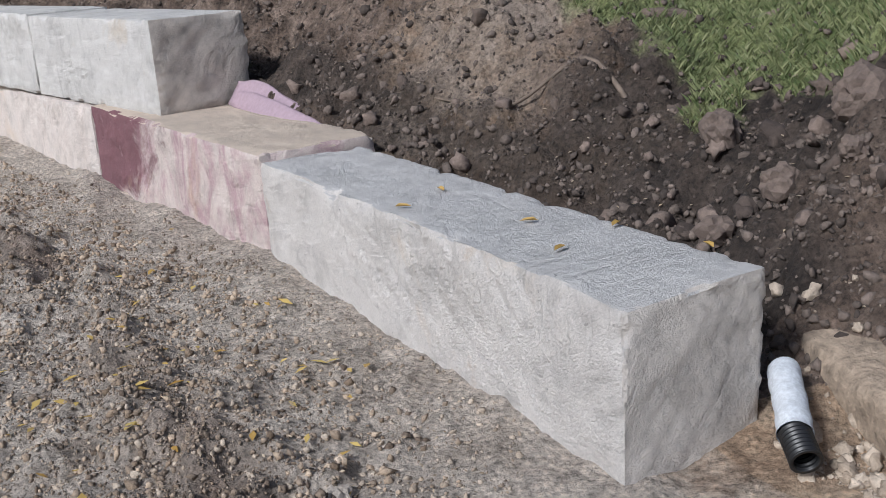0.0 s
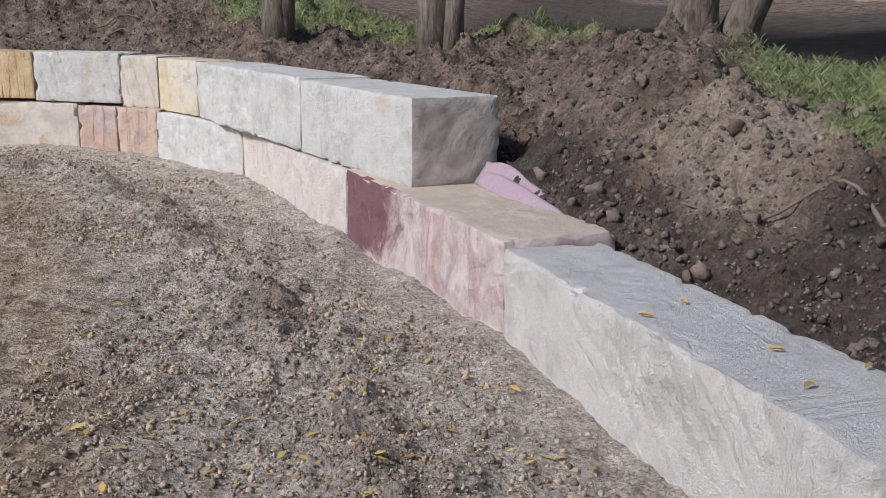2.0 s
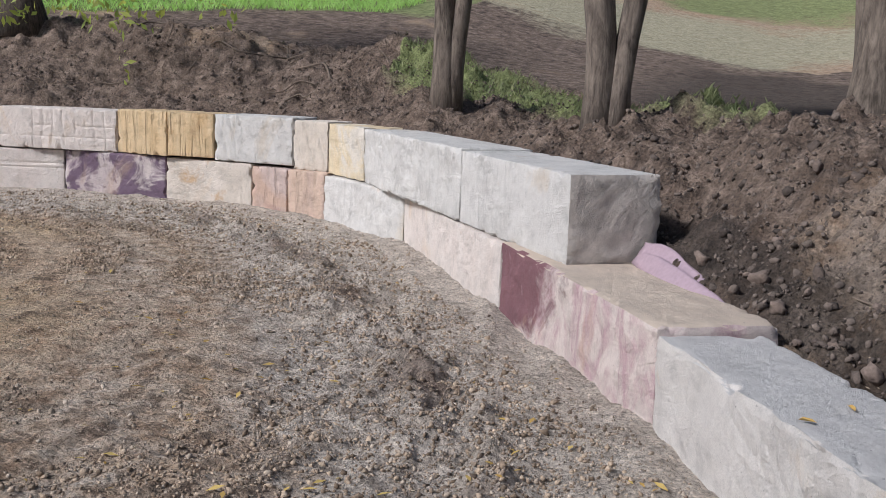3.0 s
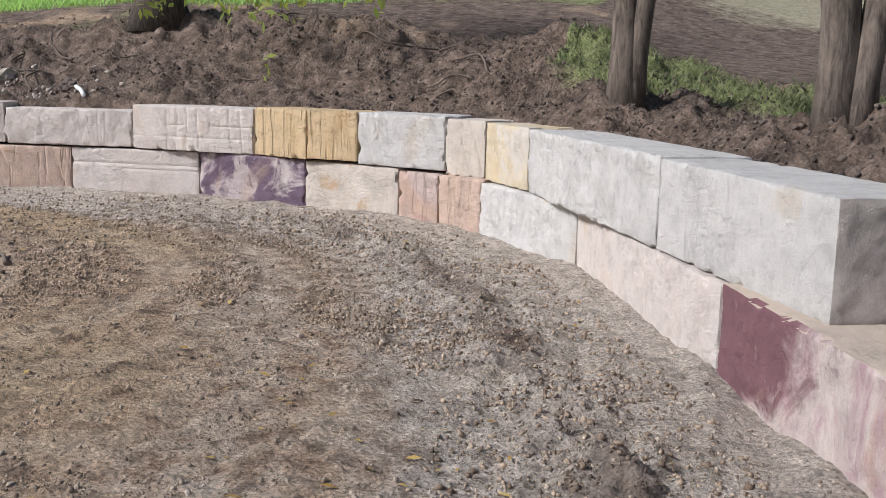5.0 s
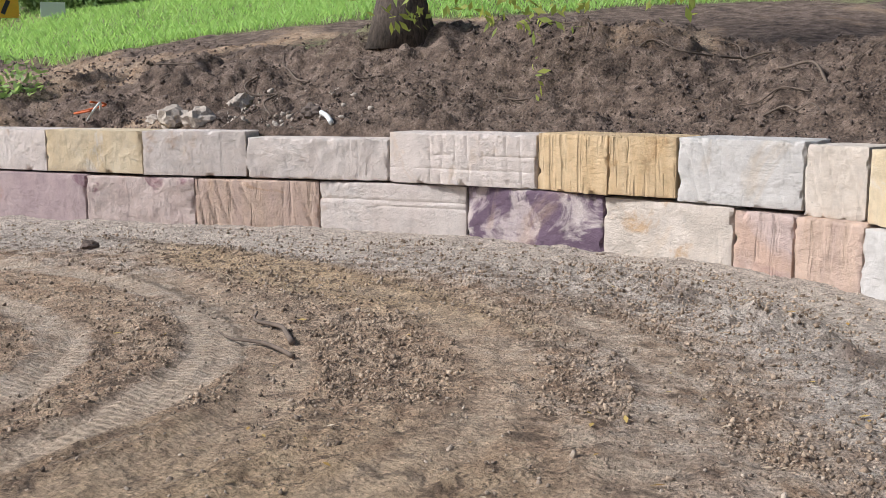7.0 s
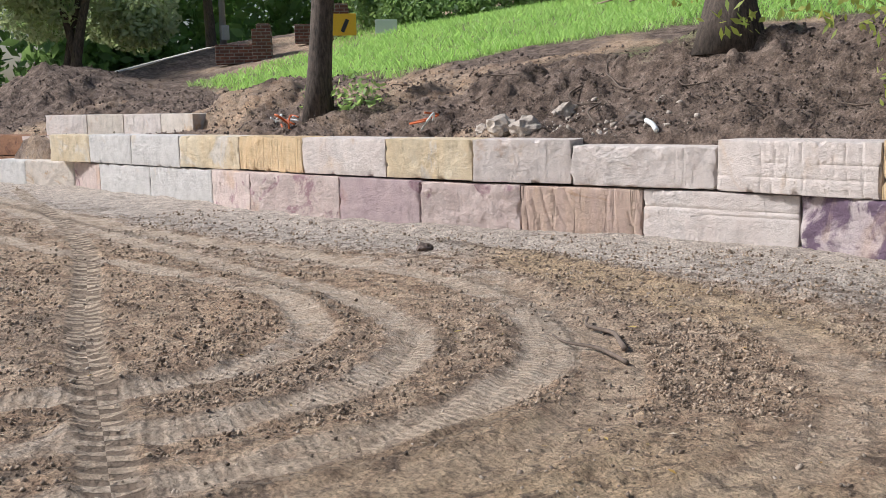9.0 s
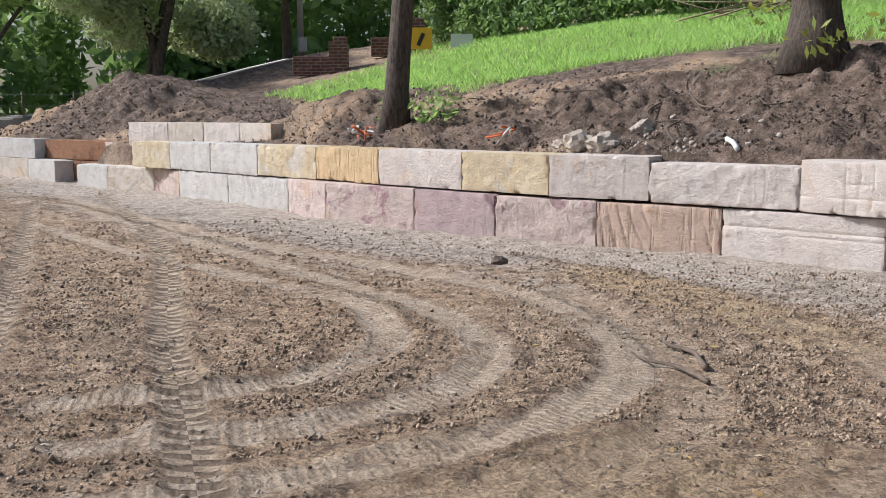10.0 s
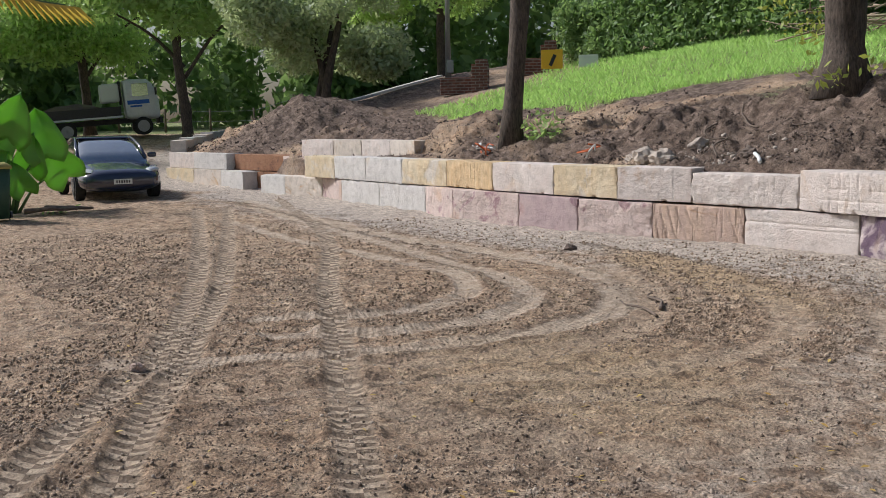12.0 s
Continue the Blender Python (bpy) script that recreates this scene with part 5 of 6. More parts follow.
def blades(name, x, y, h, mat, seed, label, lean=0.5, thin=0.04):
    rng = np.random.RandomState(seed)
    n = len(x)
    z = ground_height(x, y)[0] - 0.01
    a = rng.uniform(0, 2 * np.pi, n)
    w = np.stack([np.cos(a), np.sin(a), 0 * a], 1) * np.maximum(0.0013, h * thin)[:, None]
    b = rng.uniform(0, 2 * np.pi, n)
    t = np.stack([np.cos(b) * lean, np.sin(b) * lean, np.ones(n)], 1) * h[:, None]
    c = np.stack([x, y, z], 1)
    v = np.stack([c - w, c + w, c + 0.55 * t * np.array([0.6, 0.6, 1.1]) + w * 0.7, c + t], 1).reshape(-1, 3)
    idx = np.arange(n * 4).reshape(-1, 4)
    return tagged(fast_mesh(name, v, idx, mat), label, "grass", kind="stuff")


x, y, r, g = spots(330000, 19, 0.4, 1.0, 2.6, 9, 25, 105, lambda s, x, y, k: (s > 1.7 + 0.8 * rough2(x, y, 1.7, 3)) & (s < 3.7 + rough2(x, y, 0.5, 4)) & (x > 0.2) & (k < np.clip(1.2 * (x - 0.05), 0, 0.9)))
blades("rough_grass", x, y, 0.012 + 0.045 * g.rand(len(x)) ** 2, GRASS, 20, "rough dry-tipped grass above the bank", 0.8, 0.03)
x, y, r, g = spots(60000, 21, -0.5, 1.0, 6, 14, 85, 130, lambda s, x, y, k: (np.abs(s - 2.7 - 0.6 * rough2(x, y, 0.5, 4)) < 0.8) & (x > -5.2) & (x < -0.2))
blades("bank_grass", x, y, 0.02 + 0.07 * g.rand(len(x)), GRASS, 22, "strip of grass along the top of the bank", 0.6)
x, y, r, g = spots(150000, 23, -4, 2, 9, 36, 105, 172, lambda s, x, y, k: (s > 4.2 + 0.9 * rough2(x, y, 0.5, 4) + 0.6 * np.clip(x + 18, 0, 9)) & (s < 13) & (x > -26.5 + 1.5 * rough2(x, y, 0.4, 2)) & (x < -9))
blades("lawn", x, y, 0.03 + 0.003 * r + 0.08 * g.rand(len(x)), GRASS_BRIGHT, 24, "bright green unmown lawn on the slope", 0.6)

# roots and sticks
ROOT = simple("grey_root_wood", (0.15, 0.115, 0.09), 0.9, vary=0.35, scale=14, relief=0.5)


def stick(path, r0, r1, label, name="root", mat=ROOT):
    pts = smooth_path(path, 5)
    v, f = tube(pts, [r0 + (r1 - r0) * k / (len(pts) - 1) for k in range(len(pts))], 7, 0.18, r0 * 99)
    ob = link_mesh(name, v, f, mat)
    return tagged(ob, label, "root" if name == "root" else "stick")


def lying(x, y, turn, length, r, label, name="root", bend=0.2, lift=0.6, seed=0, mat=ROOT):
    rng = random.Random(seed)
    d = Vector((math.cos(radians(turn)), math.sin(radians(turn))))
    n = Vector((-d.y, d.x))
    pts = []
    for k in range(5):
        t = k / 4 - 0.5
        q = Vector((x, y)) + d * length * t + n * length * bend * rng.uniform(-0.5, 0.5)
        pts.append((q.x, q.y, ground_at(q.x, q.y) + r * lift + 0.12 * length * bend * rng.random()))
    return stick(pts, r, r * 0.4, label, name, mat)


stick([(-2.2, 7.6, 0.98), (-1.75, 7.5, 1.06), (-1.45, 7.75, 1.16), (-1.05, 7.95, 1.22)], 0.022, 0.008, "bent grey branch lying by the twin tree", "branch")
lying(0.45, 4.3, 150, 1.1, 0.012, "thin dead branch on the bank", "branch", 0.15, seed=2)
lying(0.05, 3.75, 160, 0.9, 0.016, "grey root lying behind the block", "root", 0.12, seed=3)
lying(1.42, 4.85, 10, 0.75, 0.045, "thick grey root at the grass edge", seed=4)
lying(2.2, 4.1, 20, 0.7, 0.06, "short sawn log in the grass", "log", 0.05, seed=5)
lying(2.0, 3.7, 5, 0.8, 0.025, "thin fallen branch in the grass", "branch", seed=6)
lying(-0.55, 2.55, 165, 0.34, 0.006, "dry twig lying on the dirt", "twig", 0.2, seed=7)
lying(-7.3, 5.85, 150, 0.8, 0.018, "dead stick lying on the yard", "stick", 0.15, seed=8)
lying(-7.1, 5.55, 175, 0.7, 0.014, "thin dead stick lying on the yard", "stick", 0.1, seed=9)
rr = random.Random(12)
for k in range(20):
    bx, by = UPPER[rr.randrange(3, 14)]
    s = rr.uniform(1.0, 3.2)
    lying(bx + rr.uniform(-0.8, 0.8), by + s, rr.uniform(-40, 40) + (180 if rr.random() < 0.5 else 0), rr.uniform(0.4, 1.3), rr.uniform(0.006, 0.02), "grey torn root sticking out of the soil", seed=20 + k, bend=0.5, lift=1.2)

# ---- cloth, pipe ----
CLOTH = simple("dusty_pink_fabric", (0.33, 0.245, 0.285), 0.95, vary=0.12, scale=40, relief=0.2)


def drape():
    nu, nv = 26, 14
    top = smooth_path([(-1.00, 5.46, 0.60), (-0.84, 5.28, 0.60), (-0.66, 5.04, 0.54), (-0.50, 4.80, 0.475), (-0.30, 4.50, 0.41), (-0.14, 4.2, 0.35)], 5)
    low = smooth_path([(-1.06, 5.40, 0.49), (-0.92, 5.18, 0.485), (-0.76, 4.92, 0.475), (-0.56, 4.64, 0.45), (-0.34, 4.36, 0.37), (-0.18, 4.12, 0.32)], 5)
    n = len(top)
    verts, faces = [], []
    for i in range(n):
        a, b = Vector(top[i]), Vector(low[i])
        for j in range(nv + 1):
            t = j / nv
            p = a.lerp(b, t)
            fold = 0.022 * math.sin(t * 9 + i * 0.25) + 0.018 * noise.noise(Vector((i * 0.3, t * 4, 2)))
            p += Vector((0.6, -0.4, 0.7)).normalized() * (fold + 0.05 * math.sin(math.pi * t) * (1 - i / n))
            verts.append(p)
    for i in range(n - 1):
        for j in range(nv):
            q = i * (nv + 1) + j
            faces.append((q, q + 1, q + nv + 2, q + nv + 1))
    ob = link_mesh("geotextile_cloth", verts, faces, CLOTH)
    sol = ob.modifiers.new("thickness", "SOLIDIFY")
    sol.thickness = 0.006
    return tagged(ob, "dusty pink drainage fabric draped behind the blocks", "fabric")


drape()
BLACK = simple("black_plastic", (0.012, 0.012, 0.013), 0.45, vary=0.2)
SOCK = simple("white_pipe_sock", (0.52, 0.545, 0.58), 0.9, vary=0.2, scale=60, relief=0.3)
pipe = thing("drain_pipe", (0.915, 2.15, 0.12), "corrugated black drain pipe in a white fabric sock", "pipe")
pipe.scale = (0.84, 0.84, 0.84)
axis = [Vector((0.06, 0.20, 0.04)), Vector((0.045, 0.14, 0.035)), Vector((0.03, 0.06, 0.02)), Vector((0.01, -0.04, -0.005)), Vector((0.0, -0.09, -0.02))]
v, f = tube(smooth_path(axis, 6), [0.050 + 0.0015 * math.sin(k * 1.1) for k in range(25)], 18, 0.03)
link_mesh("sock", v, f[:-2], SOCK, pipe, "white dusty fabric sock")
ring_path = [Vector((0, -0.085 - 0.0035 * k, -0.019 - 0.0012 * k)) for k in range(30)]
v, f = tube(ring_path, [0.047 if k % 4 < 2 else 0.041 for k in range(30)], 20, 0)
inner, fi = tube(ring_path, [0.036 if k % 4 < 2 else 0.033 for k in range(30)], 20, 0)
vv, ff = join([(v, f[:-2]), (inner, [q[::-1] for q in fi[:-2]] + [tuple(range(20))])])
n0, n1 = 29 * 20, len(v) + 29 * 20
ff += [(n0 + k, n0 + (k + 1) % 20, n1 + (k + 1) % 20, n1 + k) for k in range(20)]
link_mesh("corrugated_tube", vv, ff, BLACK, pipe, "black ribbed plastic tube end")

# ---- vehicles and roadside ----
def box(bm, c, size, bevel=0.0, turn=0.0):
    r = bmesh.ops.create_cube(bm, size=1.0)
    for v in r["verts"]:
        v.co = Vector((v.co.x * size[0], v.co.y * size[1], v.co.z * size[2]))
    if turn:
        bmesh.ops.rotate(bm, verts=r["verts"], cent=(0, 0, 0), matrix=Matrix.Rotation(radians(turn), 3, "Z"))
    bmesh.ops.translate(bm, verts=r["verts"], vec=c)
    if bevel:
        edges = {e for v in r["verts"] for e in v.link_edges}
        bmesh.ops.bevel(bm, geom=list(edges), offset=bevel, segments=2, affect="EDGES", profile=0.6)


def boxed(name, c, size, mat, parent, label="", bevel=0.0):
    bm = bmesh.new()
    box(bm, c, size, bevel)
    return part(name, bm, mat, parent, label)


def glossy(name, col, rough, coat=0.0, metal=0.0):
    m, nt, bs = material(name)
    n = noise_tex(nt, coords(nt), 12, 5, 0.6)
    nt.links.new(mix(nt, 0.25, col, ramp(nt, n, [(0.3, grey(0.6)), (0.7, grey(1.2))]), "MULTIPLY"), bs.inputs["Base Color"])
    bs.inputs["Roughness"].default_value = rough
    bs.inputs["Coat Weight"].default_value = coat
    bs.inputs["Metallic"].default_value = metal
    return m


PAINT = glossy("midnight_blue_paint", (0.018, 0.026, 0.06), 0.2, 0.9)
CAR_GLASS = glossy("dark_car_glass", (0.5, 0.55, 0.58), 0.08, 1.0, 0.9)
RUBBER = simple("tyre_rubber", (0.02, 0.02, 0.02), 0.85)
ALLOY = glossy("grey_alloy", (0.25, 0.26, 0.27), 0.35, 0, 0.8)
LAMP = glossy("headlamp_glass", (0.55, 0.57, 0.6), 0.1, 1.0)
WHITE_PAINT = glossy("white_truck_paint", (0.72, 0.74, 0.76), 0.35, 0.3)
BLUE = simple("blue_lettering", (0.02, 0.12, 0.5), 0.5, vary=0.05)
DARK_STEEL = simple("dusty_dark_steel", (0.05, 0.047, 0.045), 0.7, vary=0.3)
PLATE = simple("white_plate", (0.7, 0.72, 0.7), 0.5, vary=0.03)
INK = simple("dark_ink", (0.02, 0.02, 0.03), 0.6, vary=0.05)


def loft(stations, ring):
    verts, faces = [], []
    for st in stations:
        verts += ring(*st)
    n = len(verts) // len(stations)
    for i in range(len(stations) - 1):
        for k in range(n):
            faces.append((i * n + k, i * n + (k + 1) % n, (i + 1) * n + (k + 1) % n, (i + 1) * n + k))
    faces += [tuple(range(n))[::-1], tuple(range((len(stations) - 1) * n, len(stations) * n))]
    return verts, faces


def super_ring(x, hw, z0, z1, p=3.2, n=24):
    out = []
    for k in range(n):
        a = 2 * math.pi * k / n
        c, s = math.cos(a), math.sin(a)
        out.append((x, hw * math.copysign(abs(c) ** (2 / p), c), (z0 + z1) / 2 + (z1 - z0) / 2 * math.copysign(abs(s) ** (2 / p), s)))
    return out


def wheel(parent, at, r, w, side):
    bm = bmesh.new()
    bmesh.ops.create_cone(bm, cap_ends=True, segments=24, radius1=r, radius2=r, depth=w, matrix=Matrix.Rotation(radians(90), 4, "X"))
    bmesh.ops.bevel(bm, geom=[e for e in bm.edges if abs(e.verts[0].co.y - e.verts[1].co.y) < 1e-5], offset=0.03, segments=2, affect="EDGES")
    ty = part("wheel", bm, RUBBER, parent)
    ty.location = at
    bm = bmesh.new()
    bmesh.ops.create_cone(bm, cap_ends=True, segments=16, radius1=r * 0.66, radius2=r * 0.62, depth=0.04, matrix=Matrix.Rotation(radians(90 * side), 4, "X"))
    for k in range(5):
        box(bm, (0, side * 0.02, 0), (r * 1.15, 0.02, 0.035))
        bmesh.ops.rotate(bm, verts=bm.verts[-8:], cent=(0, 0, 0), matrix=Matrix.Rotation(k * math.pi / 5, 3, "Y"))
    part("rim", bm, ALLOY, ty, "grey alloy rim").location = (0, side * (w / 2 + 0.005), 0)
    return ty


def car():
    t = thing("car", (-25.7, 1.80, ground_at(-25.7, 1.8) - 0.01), "dark blue electric sedan parked on the dirt, facing the yard", "car", 7)
    st = [(2.33, 0.62, 0.34, 0.60), (2.26, 0.76, 0.24, 0.67), (2.05, 0.87, 0.20, 0.72), (1.6, 0.92, 0.19, 0.80), (1.0, 0.925, 0.18, 0.93), (0.3, 0.925, 0.18, 0.97), (-0.6, 0.93, 0.18, 0.99), (-1.5, 0.92, 0.19, 1.02), (-2.1, 0.87, 0.24, 1.02), (-2.33, 0.74, 0.36, 0.92)]
    v, f = loft(st, super_ring)
    link_mesh("body", v, f, PAINT, t)
    cab = [(1.12, 0.80, 0.90, 0.93), (0.75, 0.80, 0.90, 1.10), (0.35, 0.76, 0.92, 1.28), (-0.05, 0.70, 0.94, 1.40), (-0.6, 0.69, 0.95, 1.44), (-1.1, 0.68, 0.96, 1.40), (-1.6, 0.68, 0.97, 1.24), (-2.0, 0.68, 0.98, 1.06)]
    v, f = loft(cab, lambda x, hw, z0, z1: super_ring(x, hw, z0 - 0.25, z1, 4.5, 28))
    link_mesh("glasshouse", v, f, CAR_GLASS, t, "dark tinted windscreen and windows")
    roof = [(0.02, 0.60, 1.385, 1.402), (-0.3, 0.62, 1.40, 1.438), (-0.7, 0.62, 1.41, 1.452), (-1.1, 0.60, 1.375, 1.412)]
    v, f = loft(roof, lambda x, hw, z0, z1: super_ring(x, hw, z0, z1, 3, 20))
    link_mesh("roof", v, f, PAINT, t)
    for sgn in (-1, 1):
        pil = [Vector((1.12, sgn * 0.76, 0.94)), Vector((0.5, sgn * 0.735, 1.22)), Vector((-0.05, sgn * 0.655, 1.395)), Vector((-0.7, sgn * 0.64, 1.43)), Vector((-1.3, sgn * 0.64, 1.34)), Vector((-2.0, sgn * 0.66, 1.05))]
        v, f = tube(pil, [0.035] * 6, 8, 0)
        link_mesh("pillar", v, f, PAINT, t)
        v, f = loft([(2.17, 0.0, 0, 0), (2.02, 0.18, 0, 0), (1.72, 0.09, 0, 0)], lambda x, hw, z0, z1: [(x, sgn * (0.66 + hw * math.cos(a) * 0.9 + (2.17 - x) * 0.35), 0.655 + (2.17 - x) * 0.22 + hw * 0.3 * math.sin(a)) for a in [k * math.pi / 5 for k in range(10)]])
        link_mesh("headlight", v, f, LAMP, t, "clear swept headlight")
        bm = bmesh.new()
        box(bm, (0.62, sgn * 1.0, 0.99), (0.16, 0.20, 0.12), 0.04)
        part("mirror", bm, PAINT, t, smooth=True)
        for x in (1.45, -1.42):
            wheel(t, (x, sgn * 0.83, 0.335), 0.335, 0.22, sgn)
    boxed("bumper_intake", (2.19, 0, 0.29), (0.16, 1.1, 0.08), BLACK, t, "black lower air intake", 0.03)
    plate = boxed("number_plate", (2.345, 0, 0.45), (0.015, 0.40, 0.115), PLATE, t, "white number plate")
    for k in range(6):
        boxed("plate_bar", (2.355, -0.135 + 0.054 * k, 0.45), (0.004, 0.03, 0.06), INK, plate)
    return t


car()


def truck():
    t = thing("tipper_truck", (-46.6, 2.6, ground_at(-46.6, 2.6)), "small white tipper truck with a load of dark soil", "truck", 90)
    t.rotation_euler = (0, radians(-4), radians(90))
    t.scale = (1.08, 1.08, 1.08)
    cabv = [(2.15, 0.84, 0.75, 1.35), (2.12, 0.86, 0.62, 1.55), (1.95, 0.88, 0.60, 2.05), (1.75, 0.88, 0.62, 2.22), (1.0, 0.88, 0.65, 2.26), (0.85, 0.86, 0.7, 2.2)]
    v, f = loft(cabv, lambda x, hw, z0, z1: super_ring(x, hw, z0, z1, 7, 24))
    cab = link_mesh("cab", v, f, WHITE_PAINT, t)
    for sgn in (-1, 1):
        boxed("side_window", (1.45, sgn * 0.875, 1.80), (0.62, 0.03, 0.50), CAR_GLASS, cab, "dark side window", 0.01)
        boxed("lettering_bar", (1.35, sgn * 0.885, 1.32), (0.85, 0.014, 0.16), BLUE, cab, "blue painted bar")
        boxed("lettering_bar", (1.25, sgn * 0.885, 1.16), (0.45, 0.014, 0.07), BLUE, cab, "blue painted bar")
        boxed("mirror", (2.05, sgn * 1.05, 1.7), (0.08, 0.16, 0.3), BLACK, cab, "", 0.02)
        for x, r in ((1.45, 0.36), (-1.45, 0.36)):
            wheel(t, (x, sgn * 0.78, 0.36), r, 0.24, sgn)
        boxed("side_board", (-0.95, sgn * 0.95, 1.02), (3.2, 0.05, 0.36), DARK_STEEL, t, "dusty steel drop side", 0.01)
        boxed("tray_rail", (-0.95, sgn * 0.96, 0.80), (3.3, 0.06, 0.07), PLATE, t)
    boxed("windscreen", (2.08, 0, 1.78), (0.06, 1.4, 0.5), CAR_GLASS, cab, "dark windscreen", 0.02)
    boxed("bumper", (2.16, 0, 0.55), (0.14, 1.75, 0.24), DARK_STEEL, t, "", 0.03)
    boxed("chassis", (-0.4, 0, 0.62), (4.4, 0.7, 0.2), DARK_STEEL, t)
    boxed("tray_floor", (-0.95, 0, 0.82), (3.2, 1.9, 0.06), DARK_STEEL, t)
    boxed("tail_board", (-2.62, 0, 1.02), (0.05, 1.9, 0.5), WHITE_PAINT, t, "white tail board")
    boxed("water_tank", (0.3, 0, 1.75), (0.75, 1.3, 0.75), PLATE, t, "white plastic tank", 0.12)
    for k in range(7):
        boxed("rack_bar", (0.72, -0.75 + 0.25 * k, 1.75), (0.04, 0.04, 0.95), DARK_STEEL, t)
    bm = bmesh.new()
    bmesh.ops.create_icosphere(bm, subdivisions=3, radius=1.0)
    for q in bm.verts:
        q.co = Vector((q.co.x * 1.3 - 1.2, q.co.y * 0.88, 1.0 + max(-0.1, q.co.z) * 0.42 + 0.08 * noise.noise(q.co * 3)))
    part("soil_load", bm, CLOD, t, "heap of dark soil")
    return t


truck()

# road sign, pillars, power pole
YELLOW = simple("yellow_sign_face", (0.75, 0.42, 0.02), 0.5, vary=0.08)
GALV = simple("galvanised_steel", (0.35, 0.36, 0.37), 0.5, 0.6, vary=0.15)
sx, sy = -26.5, 14.3
sign = thing("road_sign", (sx, sy, ground_at(sx, sy)), "yellow roadwork warning sign standing on the grass", "sign", -28)
sign.rotation_euler = (0, 0, radians(62))
boxed("sign_plate", (0, 0, 0.42), (0.62, 0.03, 0.55), YELLOW, sign, "yellow sign face", 0.008)
bm = bmesh.new()
box(bm, (0.02, -0.02, 0.40), (0.10, 0.012, 0.34), 0, 0)
bmesh.ops.rotate(bm, verts=bm.verts, cent=(0, 0, 0.4), matrix=Matrix.Rotation(radians(24), 3, "Y"))
part("symbol", bm, INK, sign, "black slanted bar symbol")
for k in (-0.25, 0.25):
    boxed("leg", (k, 0.05, 0.1), (0.03, 0.03, 0.5), GALV, sign)
board = thing("white_board", (-25.4, 14.9, ground_at(-25.4, 14.9)), "small white sign board leaning on the grass", "sign", 62)
boxed("board_face", (0, 0, 0.2), (0.55, 0.03, 0.35), PLATE, board, "", 0.006)
boxed("prop", (0, 0.12, 0.13), (0.04, 0.2, 0.26), GALV, board)


def brick_material():
    m, nt, bs = material("old_red_brick")
    b = node(nt, "ShaderNodeTexBrick", Scale=1.0)
    b.inputs["Color1"].default_value = (0.20, 0.085, 0.06, 1)
    b.inputs["Color2"].default_value = (0.13, 0.06, 0.05, 1)
    b.inputs["Mortar"].default_value = (0.26, 0.22, 0.19, 1)
    b.inputs["Brick Width"].default_value, b.inputs["Row Height"].default_value, b.inputs["Mortar Size"].default_value = 0.24, 0.085, 0.012
    tc = nt.nodes.new("ShaderNodeTexCoord")
    mp = nt.nodes.new("ShaderNodeMapping")
    mp.inputs["Rotation"].default_value = (radians(90), 0, 0)
    nt.links.new(tc.outputs["Object"], mp.inputs[0])
    nt.links.new(mp.outputs[0], b.inputs["Vector"])
    n = noise_tex(nt, coords(nt), 7, 6, 0.7)
    nt.links.new(mix(nt, 0.8, b.outputs[0], ramp(nt, n, [(0.3, grey(0.45)), (0.7, grey(1.25))]), "MULTIPLY"), bs.inputs["Base Color"])
    bs.inputs["Roughness"].default_value = 0.95
    return m


BRICK = brick_material()
for x, y in ((-27.6, 12.5), (-27.3, 14.6)):
    p = thing("brick_pillar", (x, y, ground_at(x, y) - 0.1), "old red brick gate pillar with a broken top", "pillar", 62)
    boxed("shaft", (0, 0, 0.42), (0.48, 0.48, 0.84), BRICK, p, "", 0.01)
    boxed("cap", (0.05, 0, 0.90), (0.34, 0.42, 0.14), BRICK, p, "broken brick cap", 0.02)
    boxed("wing_wall", (-0.7, 0.1, 0.22), (1.0, 0.26, 0.5), BRICK, p, "low crumbling brick wall", 0.03)
px, py = -30.0, 12.4
pole = thing("power_pole", (px, py, ground_at(px, py)), "slim grey power pole beside the drive", "pole")
v, f = tube([(0, 0, -0.2), (0, 0, 4), (-0.05, 0, 9)], [0.11, 0.095, 0.075], 12, 0.02)
link_mesh("shaft", v, f, GALV, pole)
boxed("meter_box", (0.13, 0, 0.6), (0.1, 0.22, 0.4), GALV, pole, "", 0.01)
for k in range(3):
    pts = [(px - 0.05, py, ground_at(px, py) + 7.2 - 0.35 * k)]
    end = Vector((-20.0, 34.0, 13.5 - 0.4 * k))
    a = Vector(pts[0])
    pts = [tuple(a.lerp(end, i / 12) - Vector((0, 0, 0.9 * math.sin(math.pi * i / 12)))) for i in range(13)]
    v, f = tube(pts, [0.012] * 13, 5, 0)
    tagged(link_mesh("power_line", v, f, BLACK), "thin black overhead power line", "cable", "power lines")
